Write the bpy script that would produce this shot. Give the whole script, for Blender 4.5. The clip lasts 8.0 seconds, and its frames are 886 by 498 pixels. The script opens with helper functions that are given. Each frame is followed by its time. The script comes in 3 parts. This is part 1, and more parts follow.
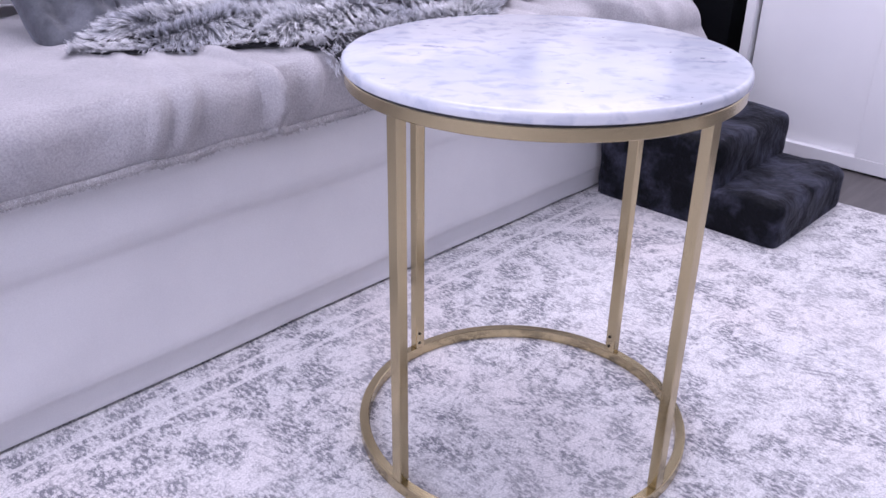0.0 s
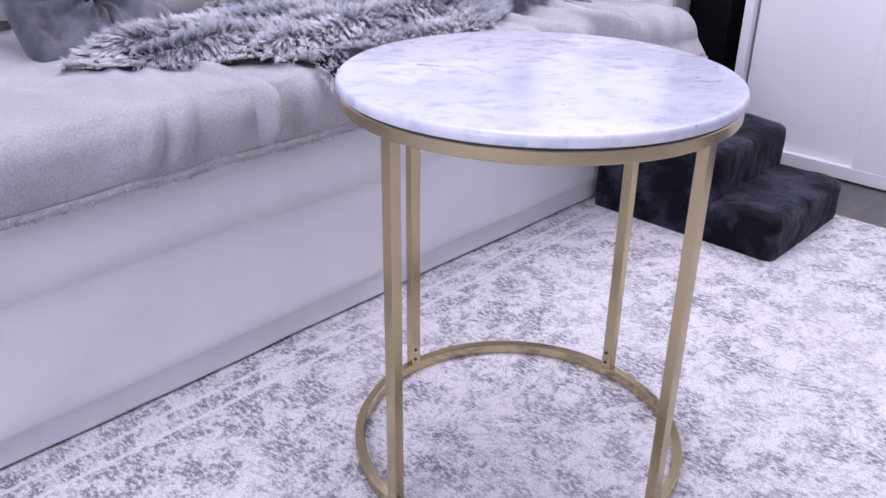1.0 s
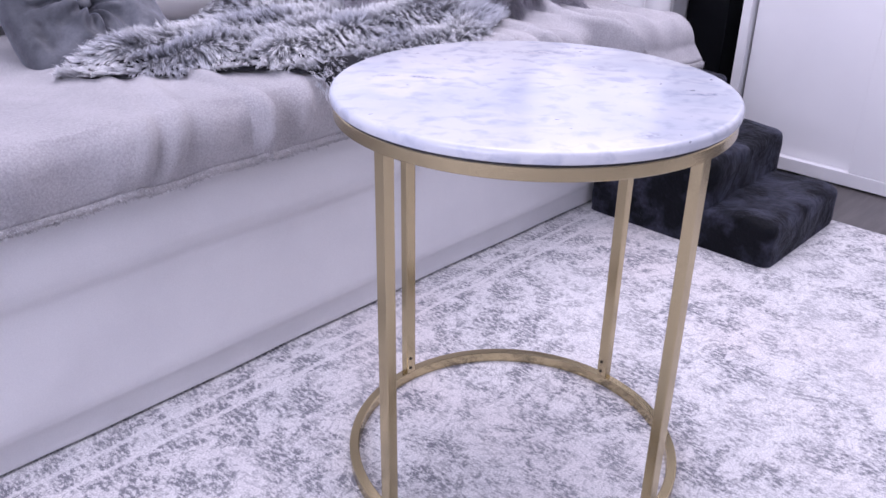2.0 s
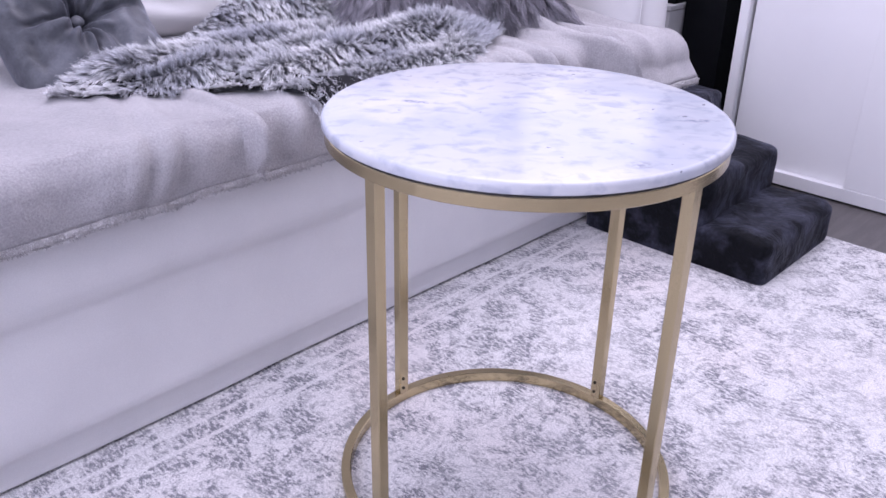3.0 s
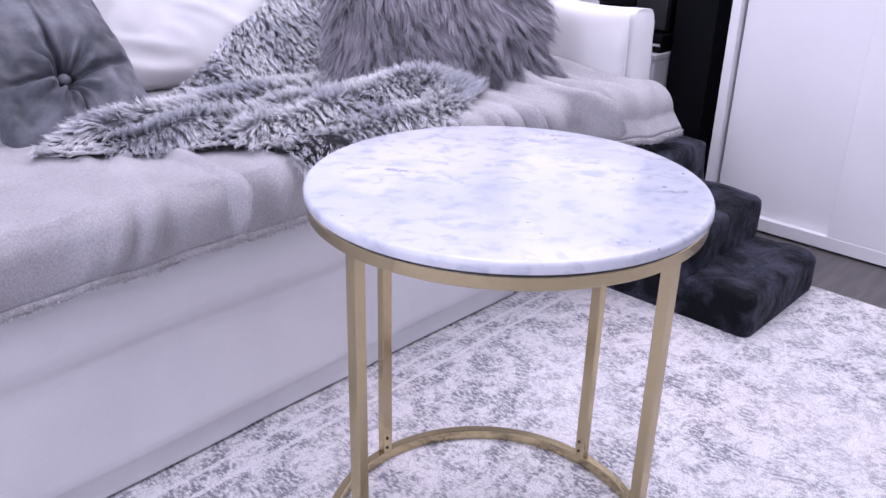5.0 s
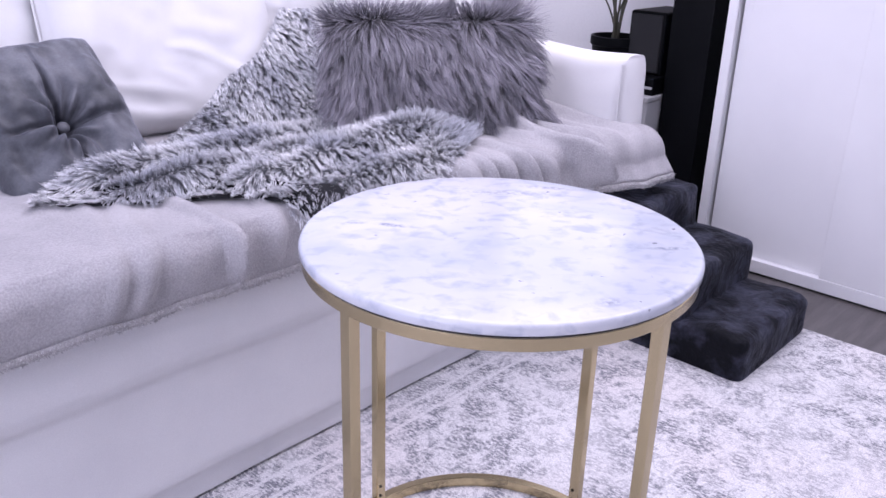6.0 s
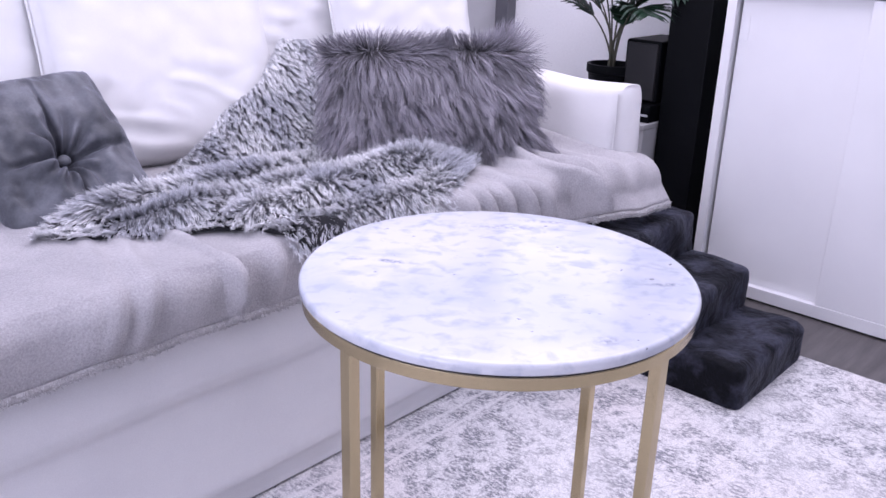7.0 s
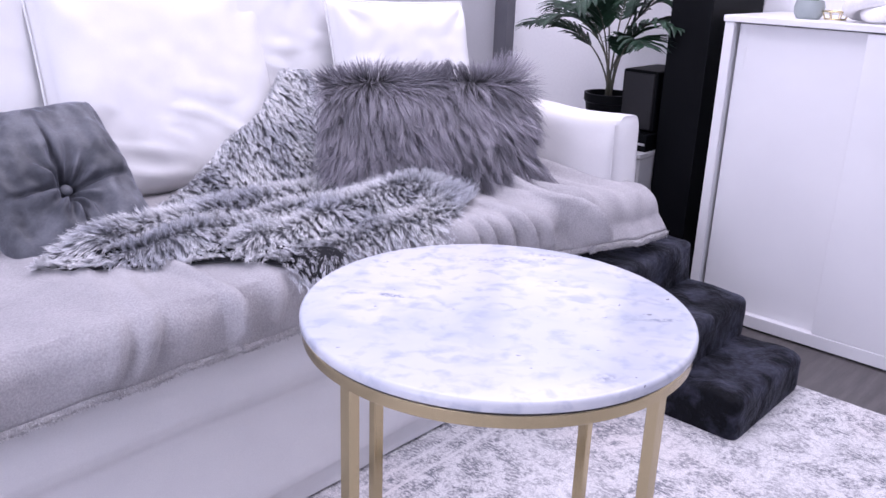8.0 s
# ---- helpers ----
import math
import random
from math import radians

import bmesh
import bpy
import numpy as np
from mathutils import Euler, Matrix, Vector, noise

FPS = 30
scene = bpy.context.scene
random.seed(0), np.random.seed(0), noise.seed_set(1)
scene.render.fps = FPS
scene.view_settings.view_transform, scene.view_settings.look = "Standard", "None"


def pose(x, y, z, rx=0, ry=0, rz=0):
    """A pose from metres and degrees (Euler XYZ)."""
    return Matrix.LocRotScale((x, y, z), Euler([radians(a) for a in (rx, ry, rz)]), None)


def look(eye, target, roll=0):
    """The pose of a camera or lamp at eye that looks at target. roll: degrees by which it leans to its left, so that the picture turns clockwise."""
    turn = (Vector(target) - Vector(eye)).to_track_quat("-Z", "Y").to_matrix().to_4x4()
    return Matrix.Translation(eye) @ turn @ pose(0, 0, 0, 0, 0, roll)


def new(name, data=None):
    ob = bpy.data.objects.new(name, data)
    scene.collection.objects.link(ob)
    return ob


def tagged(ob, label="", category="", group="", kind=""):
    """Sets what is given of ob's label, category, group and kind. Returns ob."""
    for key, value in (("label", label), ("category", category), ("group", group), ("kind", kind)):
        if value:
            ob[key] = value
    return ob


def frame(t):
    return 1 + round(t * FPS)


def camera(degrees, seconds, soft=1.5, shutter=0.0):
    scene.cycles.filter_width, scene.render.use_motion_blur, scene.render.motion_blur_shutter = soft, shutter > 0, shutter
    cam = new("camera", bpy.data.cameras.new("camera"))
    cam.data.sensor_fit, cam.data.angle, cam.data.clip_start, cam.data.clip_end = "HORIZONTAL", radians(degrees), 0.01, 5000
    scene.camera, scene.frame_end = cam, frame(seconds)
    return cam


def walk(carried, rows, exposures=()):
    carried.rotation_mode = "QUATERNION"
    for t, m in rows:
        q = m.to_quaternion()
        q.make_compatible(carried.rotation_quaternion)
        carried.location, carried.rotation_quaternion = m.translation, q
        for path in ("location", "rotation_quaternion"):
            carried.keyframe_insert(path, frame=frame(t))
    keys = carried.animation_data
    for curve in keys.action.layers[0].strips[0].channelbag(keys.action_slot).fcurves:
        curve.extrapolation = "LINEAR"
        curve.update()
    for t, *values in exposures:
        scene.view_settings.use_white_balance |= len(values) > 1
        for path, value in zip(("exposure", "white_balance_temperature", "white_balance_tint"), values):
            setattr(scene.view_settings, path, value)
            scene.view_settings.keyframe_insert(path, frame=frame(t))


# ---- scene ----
cam = camera(55.26, 8.0)
PATH = [
    (0, (0.0559, 0.0913, 0.7941), (0.0020, 1.8841, -0.0908), 0.80),
    (0.5, (0.0561, 0.0981, 0.8013), (0.0052, 1.8973, -0.0708), 0.73),
    (1, (0.0597, 0.1036, 0.8088), (0.0088, 1.9015, -0.0659), 0.78),
    (1.5, (0.0620, 0.1081, 0.8160), (0.0120, 1.9028, -0.0651), 0.82),
    (3, (0.0710, 0.1271, 0.8457), (0.0291, 1.9277, -0.0237), 1.14),
    (3.5, (0.0747, 0.1331, 0.8553), (0.0352, 1.9421, 0.0033), 0.98),
    (4, (0.0790, 0.1355, 0.8663), (0.0461, 1.9455, 0.0161), 1.22),
    (4.5, (0.0817, 0.1417, 0.8759), (0.0518, 1.9592, 0.0419), 1.28),
    (6, (0.0822, 0.1460, 0.9249), (0.0681, 2.0030, 0.1823), 1.75),
    (6.5, (0.0809, 0.1460, 0.9377), (0.0694, 2.0116, 0.2170), 1.52),
    (7, (0.0793, 0.1446, 0.9476), (0.0706, 2.0184, 0.2484), 1.73),
    (7.5, (0.0776, 0.1427, 0.9547), (0.0708, 2.0247, 0.2781), 1.88),
    (8, (0.0753, 0.1412, 0.9665), (0.0722, 2.0322, 0.3153), 2.03),
]
EXPOSURE, KELVIN, TINT = 0.24, 5750, 32
walk(cam, [(t, look(eye, target, roll)) for t, eye, target, roll in PATH],
     [(0.0, EXPOSURE, KELVIN, TINT), (8.0, EXPOSURE, KELVIN, TINT)])

# ---- world and light ----
# the room's own frame: x along the sofa front, y into the sofa, z up
F = pose(-0.587, 1.0, 0, 0, 0, 48.08)

world = bpy.data.worlds.new("sky")
scene.world = world
world.use_nodes = True
wn = world.node_tree
sky = wn.nodes.new("ShaderNodeTexSky")
sky.sky_type, sky.sun_disc = "NISHITA", False
sky.sun_elevation, sky.sun_rotation = radians(40), radians(200)
wn.links.new(sky.outputs[0], wn.nodes["Background"].inputs[0])
wn.nodes["Background"].inputs[1].default_value = 0.1


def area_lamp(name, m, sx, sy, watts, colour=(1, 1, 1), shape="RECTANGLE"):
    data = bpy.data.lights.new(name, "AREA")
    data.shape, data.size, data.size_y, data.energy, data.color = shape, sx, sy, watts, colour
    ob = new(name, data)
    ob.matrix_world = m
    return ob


# daylight in two assumed window openings behind the camera, and the ceiling lamp
area_lamp("assumed_daylight_long", F @ pose(0.9, -2.85, 1.5, 90, 0, 0), 2.4, 1.5, 0.8, (0.93, 0.96, 1.0))
area_lamp("assumed_daylight_side", F @ pose(-2.05, -0.7, 1.5, 0, -90, 0), 1.5, 1.6, 37, (0.93, 0.96, 1.0))
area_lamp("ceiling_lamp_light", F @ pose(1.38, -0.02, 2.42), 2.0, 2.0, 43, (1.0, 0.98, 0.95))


# ---- materials ----
def mat(name, c1, c2=None, rough=0.6, scale=8.0, fine=0.0, fscale=250.0, bump=0.0, bscale=300.0, metal=0.0,
        sheen=0.0, spec=0.5, coat=0.0, ramp=(0.35, 0.65), rvar=0.06, stretch=(1, 1, 1), sheen_tint=(1, 1, 1), soft_bump=0.0, island=0.0):
    m = bpy.data.materials.new(name)
    m.use_nodes = True
    nt = m.node_tree
    b = nt.nodes["Principled BSDF"]
    c2 = c2 or c1
    tc = nt.nodes.new("ShaderNodeTexCoord")
    mp = nt.nodes.new("ShaderNodeMapping")
    mp.inputs["Scale"].default_value = stretch
    nt.links.new(tc.outputs["Object"], mp.inputs[0])

    def nz(s, d=4.0, r=0.55):
        n = nt.nodes.new("ShaderNodeTexNoise")
        n.inputs["Scale"].default_value, n.inputs["Detail"].default_value, n.inputs["Roughness"].default_value = s, d, r
        nt.links.new(mp.outputs[0], n.inputs["Vector"])
        return n
    n1 = nz(scale)
    rp = nt.nodes.new("ShaderNodeValToRGB")
    rp.color_ramp.elements[0].position, rp.color_ramp.elements[1].position = ramp
    rp.color_ramp.elements[0].color, rp.color_ramp.elements[1].color = (*c1, 1), (*c2, 1)
    nt.links.new(n1.outputs[0], rp.inputs[0])
    out = rp.outputs[0]
    if fine or island:
        hs = nt.nodes.new("ShaderNodeHueSaturation")
        mr = nt.nodes.new("ShaderNodeMapRange")
        if island:
            g = nt.nodes.new("ShaderNodeNewGeometry")
            nt.links.new(g.outputs["Random Per Island"], mr.inputs[0])
            fine = island
        else:
            nt.links.new(nz(fscale, 2).outputs[0], mr.inputs[0])
            mr.inputs[1].default_value, mr.inputs[2].default_value = 0.3, 0.7
        mr.inputs[3].default_value, mr.inputs[4].default_value = 1 - fine, 1 + fine
        nt.links.new(mr.outputs[0], hs.inputs["Value"])
        nt.links.new(out, hs.inputs["Color"])
        out = hs.outputs[0]
    nt.links.new(out, b.inputs["Base Color"])
    mr = nt.nodes.new("ShaderNodeMapRange")
    mr.inputs[3].default_value, mr.inputs[4].default_value = max(0.02, rough - rvar), min(1, rough + rvar)
    nt.links.new(n1.outputs[0], mr.inputs[0])
    nt.links.new(mr.outputs[0], b.inputs["Roughness"])
    b.inputs["Metallic"].default_value = metal
    b.inputs["Specular IOR Level"].default_value = spec
    b.inputs["Sheen Weight"].default_value = sheen
    b.inputs["Sheen Roughness"].default_value = 0.35
    b.inputs["Sheen Tint"].default_value = (*sheen_tint, 1)
    b.inputs["Coat Weight"].default_value = coat
    b.inputs["Coat Roughness"].default_value = 0.05
    last = None
    for strength, s, dist in ((soft_bump, scale * 1.5, 0.02), (bump, bscale, 0.002)):
        if strength:
            bp = nt.nodes.new("ShaderNodeBump")
            bp.inputs["Strength"].default_value, bp.inputs["Distance"].default_value = strength, dist
            nt.links.new(nz(s, 3).outputs[0], bp.inputs["Height"])
            if last:
                nt.links.new(last, bp.inputs["Normal"])
            last = bp.outputs[0]
    if last:
        nt.links.new(last, b.inputs["Normal"])
    return m


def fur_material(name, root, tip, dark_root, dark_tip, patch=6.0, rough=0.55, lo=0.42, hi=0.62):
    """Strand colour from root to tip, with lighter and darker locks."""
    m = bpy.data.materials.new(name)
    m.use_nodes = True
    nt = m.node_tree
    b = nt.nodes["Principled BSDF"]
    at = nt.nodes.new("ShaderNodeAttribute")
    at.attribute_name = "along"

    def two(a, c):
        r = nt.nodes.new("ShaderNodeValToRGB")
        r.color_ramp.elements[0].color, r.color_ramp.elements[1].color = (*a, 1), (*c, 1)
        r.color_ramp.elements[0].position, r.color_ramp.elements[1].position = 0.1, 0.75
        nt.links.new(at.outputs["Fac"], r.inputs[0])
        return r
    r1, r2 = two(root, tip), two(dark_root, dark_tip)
    tc = nt.nodes.new("ShaderNodeTexCoord")
    n = nt.nodes.new("ShaderNodeTexNoise")
    n.inputs["Scale"].default_value, n.inputs["Detail"].default_value = patch, 1
    nt.links.new(tc.outputs["Object"], n.inputs["Vector"])
    mr = nt.nodes.new("ShaderNodeMapRange")
    mr.inputs[1].default_value, mr.inputs[2].default_value = lo, hi
    nt.links.new(n.outputs[0], mr.inputs[0])
    mx = nt.nodes.new("ShaderNodeMixRGB")
    nt.links.new(mr.outputs[0], mx.inputs[0])
    nt.links.new(r1.outputs[0], mx.inputs[1])
    nt.links.new(r2.outputs[0], mx.inputs[2])
    g = nt.nodes.new("ShaderNodeNewGeometry")
    v = nt.nodes.new("ShaderNodeMapRange")
    v.inputs[3].default_value, v.inputs[4].default_value = 0.8, 1.18
    nt.links.new(g.outputs["Random Per Island"], v.inputs[0])
    hs = nt.nodes.new("ShaderNodeHueSaturation")
    nt.links.new(v.outputs[0], hs.inputs["Value"])
    nt.links.new(mx.outputs[0], hs.inputs["Color"])
    nt.links.new(hs.outputs[0], b.inputs["Base Color"])
    b.inputs["Roughness"].default_value = rough
    b.inputs["Sheen Weight"].default_value = 0.25
    return m


M_SLIP = mat("white_slipcover", (0.67, 0.66, 0.665), (0.72, 0.71, 0.71), 0.85, 5, 0.03, 500, 0.25, 900, soft_bump=0.12)
M_CUSH = mat("white_cushion_cotton", (0.73, 0.72, 0.725), (0.77, 0.765, 0.765), 0.85, 6, 0.02, 600, 0.2, 1000)
M_THROW = mat("grey_plush_throw", (0.36, 0.348, 0.36), (0.43, 0.415, 0.425), 0.85, 9, 0.16, 330, 1.0, 300, sheen=0.22, soft_bump=0.12)
M_HEM = mat("plush_hem", (0.40, 0.385, 0.39), (0.50, 0.48, 0.48), 0.85, 90, 0.14, 400, 1.0, 420, sheen=0.3)
# the paler tone puts crushed velvet highlights into the colour
M_VELVET = mat("dark_grey_velvet", (0.050, 0.053, 0.064), (0.125, 0.13, 0.15), 0.55, 13, 0.10, 260, 0.25, 500, ramp=(0.40, 0.60), sheen=0.30, sheen_tint=(0.8, 0.82, 1.0), soft_bump=0.2)
# two-tone noise: the lighter patches are plush sheen put into the colour
M_STAIR = mat("charcoal_plush", (0.003, 0.0035, 0.006), (0.038, 0.040, 0.058), 0.7, 15, 0.35, 110, 0.7, 240, ramp=(0.45, 0.64), spec=0.15, sheen=0.14, sheen_tint=(0.75, 0.78, 1.0), soft_bump=0.5)
M_GOLD = mat("brushed_brass", (0.51, 0.42, 0.25), (0.55, 0.455, 0.275), 0.21, 5, 0.02, 700, 0.03, 1200, metal=1.0, rvar=0.03)
M_MATTBLACK = mat("matt_black", (0.012, 0.012, 0.014), rough=0.6)
M_LAMINATE = mat("white_laminate", (0.78, 0.775, 0.79), (0.82, 0.815, 0.825), 0.38, 3, rvar=0.03)
M_WALL = mat("white_wall_paint", (0.86, 0.855, 0.865), (0.89, 0.885, 0.89), 0.75, 3, 0.02, 120, 0.1, 400)
M_GREYWALL = mat("grey_wall_paint", (0.50, 0.50, 0.52), (0.55, 0.55, 0.57), 0.75, 3, 0.02, 120, 0.1, 400)
M_BLACK = mat("black_lacquer", (0.002, 0.0025, 0.0035), (0.004, 0.0045, 0.006), 0.5, 4, spec=0.1)
M_SCREW = mat("dark_screw", (0.05, 0.045, 0.035), rough=0.4, metal=1.0)
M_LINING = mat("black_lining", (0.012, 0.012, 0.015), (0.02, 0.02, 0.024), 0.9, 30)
M_CEIL = mat("ceiling_paint", (0.82, 0.82, 0.82), rough=0.9)
M_DARKGREY = mat("dark_grey_trim", (0.10, 0.10, 0.115), (0.13, 0.13, 0.145), 0.5, 5)
M_GREYPANEL = mat("pale_grey_panel", (0.42, 0.42, 0.43), (0.48, 0.48, 0.49), 0.5, 5)
M_LEAF = mat("palm_leaf", (0.006, 0.022, 0.012), (0.018, 0.055, 0.028), 0.45, 20, 0.15, 90)
M_STEM = mat("palm_stem", (0.05, 0.055, 0.04), (0.10, 0.09, 0.06), 0.7, 30)
M_SOIL = mat("dark_soil", (0.02, 0.016, 0.012), (0.04, 0.03, 0.02), 0.95, 80, 0.3, 200, 0.8, 150)
M_POTGREY = mat("sage_grey_ceramic", (0.30, 0.34, 0.34), (0.36, 0.40, 0.40), 0.5, 12)
M_SUCC = mat("succulent_green", (0.10, 0.17, 0.10), (0.16, 0.25, 0.15), 0.5, 40)
M_KNOT = mat("white_knit", (0.80, 0.79, 0.79), (0.86, 0.85, 0.85), 0.9, 30, 0.05, 300, 0.5, 300)
M_GLASS = mat("window_glass", (0.9, 0.93, 0.95), rough=0.05)
M_GLASS.node_tree.nodes["Principled BSDF"].inputs["Transmission Weight"].default_value = 1.0


def wood_floor():
    m = mat("grey_wood_floor", (0.075, 0.068, 0.066), (0.125, 0.115, 0.112), 0.42, 5, 0.12, 120, 0.15, 220, stretch=(1, 9, 1))
    return m


def marble():
    m = mat("white_marble", (0.90, 0.895, 0.90), (0.90, 0.895, 0.90), 0.16, 4, rvar=0.03, spec=0.5)
    nt = m.node_tree
    b = nt.nodes["Principled BSDF"]
    tc = nt.nodes.new("ShaderNodeTexCoord")
    mp = nt.nodes.new("ShaderNodeMapping")
    mp.inputs["Rotation"].default_value = (0, 0, radians(-14))
    mp.inputs["Scale"].default_value = (1.0, 1.2, 1.2)
    nt.links.new(tc.outputs["Object"], mp.inputs[0])

    def layer(scale, detail, distort, lo, hi, src, colour, power):
        n = nt.nodes.new("ShaderNodeTexNoise")
        n.inputs["Scale"].default_value, n.inputs["Detail"].default_value, n.inputs["Distortion"].default_value = scale, detail, distort
        nt.links.new(mp.outputs[0], n.inputs["Vector"])
        mr = nt.nodes.new("ShaderNodeMapRange")
        mr.inputs[1].default_value, mr.inputs[2].default_value, mr.inputs[4].default_value = lo, hi, power
        nt.links.new(n.outputs[0], mr.inputs[0])
        mx = nt.nodes.new("ShaderNodeMixRGB")
        nt.links.new(mr.outputs[0], mx.inputs[0])
        mx.inputs[2].default_value = (*colour, 1)
        if src is None:
            mx.inputs[1].default_value = (0.65, 0.65, 0.68, 1)
        else:
            nt.links.new(src, mx.inputs[1])
        return mx.outputs[0]
    c = layer(3.4, 5, 0.7, 0.44, 0.70, None, (0.45, 0.49, 0.60), 0.85)
    c = layer(9, 7, 0.8, 0.52, 0.70, c, (0.42, 0.46, 0.56), 0.6)
    c = layer(38, 6, 0.4, 0.50, 0.70, c, (0.38, 0.41, 0.50), 0.7)
    c = layer(75, 2, 0.0, 0.735, 0.76, c, (0.14, 0.14, 0.17), 0.7)

    def mark(src, x, y, ax, ay, turn, power):
        """A short grey mineral streak in the polished face."""
        m2 = nt.nodes.new("ShaderNodeMapping")
        m2.vector_type = "TEXTURE"
        m2.inputs["Location"].default_value = (x, y, 0.55)
        m2.inputs["Rotation"].default_value = (0, 0, radians(turn))
        m2.inputs["Scale"].default_value = (ax, ay, 0.1)
        nt.links.new(tc.outputs["Object"], m2.inputs[0])
        g = nt.nodes.new("ShaderNodeTexGradient")
        g.gradient_type = "SPHERICAL"
        nt.links.new(m2.outputs[0], g.inputs[0])
        n = nt.nodes.new("ShaderNodeTexNoise")
        n.inputs["Scale"].default_value, n.inputs["Detail"].default_value = 140, 4
        nt.links.new(tc.outputs["Object"], n.inputs["Vector"])
        mr = nt.nodes.new("ShaderNodeMapRange")
        mr.inputs[1].default_value, mr.inputs[2].default_value = 0.38, 0.62
        nt.links.new(n.outputs[0], mr.inputs[0])
        k = nt.nodes.new("ShaderNodeMath")
        k.operation = "MULTIPLY"
        nt.links.new(mr.outputs[0], k.inputs[0])
        nt.links.new(g.outputs["Fac"], k.inputs[1])
        k2 = nt.nodes.new("ShaderNodeMath")
        k2.operation, k2.use_clamp = "MULTIPLY", True
        k2.inputs[1].default_value = power
        nt.links.new(k.outputs[0], k2.inputs[0])
        mx = nt.nodes.new("ShaderNodeMixRGB")
        nt.links.new(k2.outputs[0], mx.inputs[0])
        nt.links.new(src, mx.inputs[1])
        mx.inputs[2].default_value = (0.24, 0.26, 0.34, 1)
        return mx.outputs[0]
    c = mark(c, -0.134, 0.022, 0.030, 0.008, -8, 1.6)
    c = mark(c, -0.185, 0.025, 0.022, 0.006, 5, 0.8)
    c = mark(c, 0.205, -0.028, 0.030, 0.007, 6, 1.4)
    c = mark(c, 0.106, -0.187, 0.020, 0.014, 20, 0.9)
    c = mark(c, 0.02, 0.17, 0.09, 0.014, 4, 0.7)
    c = mark(c, 0.08, 0.20, 0.06, 0.010, -6, 0.7)
    nt.links.new(c, b.inputs["Base Color"])
    return m


def rug_material():
    m = mat("distressed_rug", (0.7, 0.69, 0.69), rough=0.95, bump=0.9, bscale=420, sheen=0.2)
    nt = m.node_tree
    b = nt.nodes["Principled BSDF"]
    tc = nt.nodes.new("ShaderNodeTexCoord")

    def noise_of(scale, detail=4, rough=0.6, distort=0.0, vec=None):
        n = nt.nodes.new("ShaderNodeTexNoise")
        n.inputs["Scale"].default_value, n.inputs["Detail"].default_value = scale, detail
        n.inputs["Roughness"].default_value, n.inputs["Distortion"].default_value = rough, distort
        nt.links.new(vec or tc.outputs["Object"], n.inputs["Vector"])
        return n.outputs[0]

    def rng(src, lo, hi, a=0.0, z=1.0):
        r = nt.nodes.new("ShaderNodeMapRange")
        r.inputs[1].default_value, r.inputs[2].default_value, r.inputs[3].default_value, r.inputs[4].default_value = lo, hi, a, z
        nt.links.new(src, r.inputs[0])
        return r.outputs[0]

    def mul(a, c, op="MULTIPLY"):
        n = nt.nodes.new("ShaderNodeMath")
        n.operation = op
        for i, s in ((0, a), (1, c)):
            if isinstance(s, float):
                n.inputs[i].default_value = s
            else:
                nt.links.new(s, n.inputs[i])
        return n.outputs[0]

    def mix(f, a, c):
        n = nt.nodes.new("ShaderNodeMixRGB")
        nt.links.new(f, n.inputs[0])
        for i, s in ((1, a), (2, c)):
            if isinstance(s, tuple):
                n.inputs[i].default_value = (*s, 1)
            else:
                nt.links.new(s, n.inputs[i])
        return n.outputs[0]
    # worn ornament: broken blotches, thin scrolls and woven speckle
    warp = nt.nodes.new("ShaderNodeMapping")
    warp.inputs["Scale"].default_value = (1.0, 0.45, 1.0)
    nt.links.new(tc.outputs["Object"], warp.inputs[0])
    blot = rng(noise_of(17, 8, 0.74, 0.3), 0.46, 0.545)

    def scrolls(scale, wide):
        n = noise_of(scale, 2, 0.5, 2.2)
        ab = nt.nodes.new("ShaderNodeMath")
        ab.operation = "ABSOLUTE"
        nt.links.new(mul(n, 0.5, "SUBTRACT"), ab.inputs[0])
        return rng(ab.outputs[0], wide * 1.3, wide * 0.2)
    lines = mul(mul(scrolls(7, 0.03), scrolls(19, 0.028), "MAXIMUM"), 0.55)
    wear = rng(noise_of(3.4, 3, 0.5), 0.36, 0.60, 0.55, 1.0)
    speck = rng(noise_of(170, 3, 0.75, 0.0, warp.outputs[0]), 0.41, 0.55, 0.12, 1.0)
    fine = rng(noise_of(330, 2, 0.6), 0.35, 0.65)
    # the border beside the sofa: denser ornament and two pale stripes along it
    sep = nt.nodes.new("ShaderNodeSeparateXYZ")
    nt.links.new(tc.outputs["Object"], sep.inputs[0])
    across = mul(sep.outputs[1], mul(noise_of(9, 2), 0.012), "ADD")
    dense = rng(across, -0.75, -0.15, 0.0, 0.36)
    ground = mul(mul(noise_of(38, 6, 0.75), 0.5, "SUBTRACT"), 5.0)
    cloud = mul(rng(ground, -0.6, 0.9), dense)

    def stripe(v, half):
        d = nt.nodes.new("ShaderNodeMath")
        d.operation = "ABSOLUTE"
        nt.links.new(mul(across, v, "SUBTRACT"), d.inputs[0])
        return rng(d.outputs[0], half, half * 0.5, 1.0, 0.25)
    f = mul(mul(mul(blot, lines, "MAXIMUM"), cloud, "ADD"), mul(speck, wear))
    f = mul(mul(f, stripe(-0.032, 0.006)), stripe(-0.076, 0.006))
    f = mul(f, 1.0, "MINIMUM")
    pink = rng(noise_of(2.2, 2), 0.5, 0.7, 0.0, 0.6)
    base = mix(pink, (0.80, 0.785, 0.785), (0.83, 0.77, 0.76))
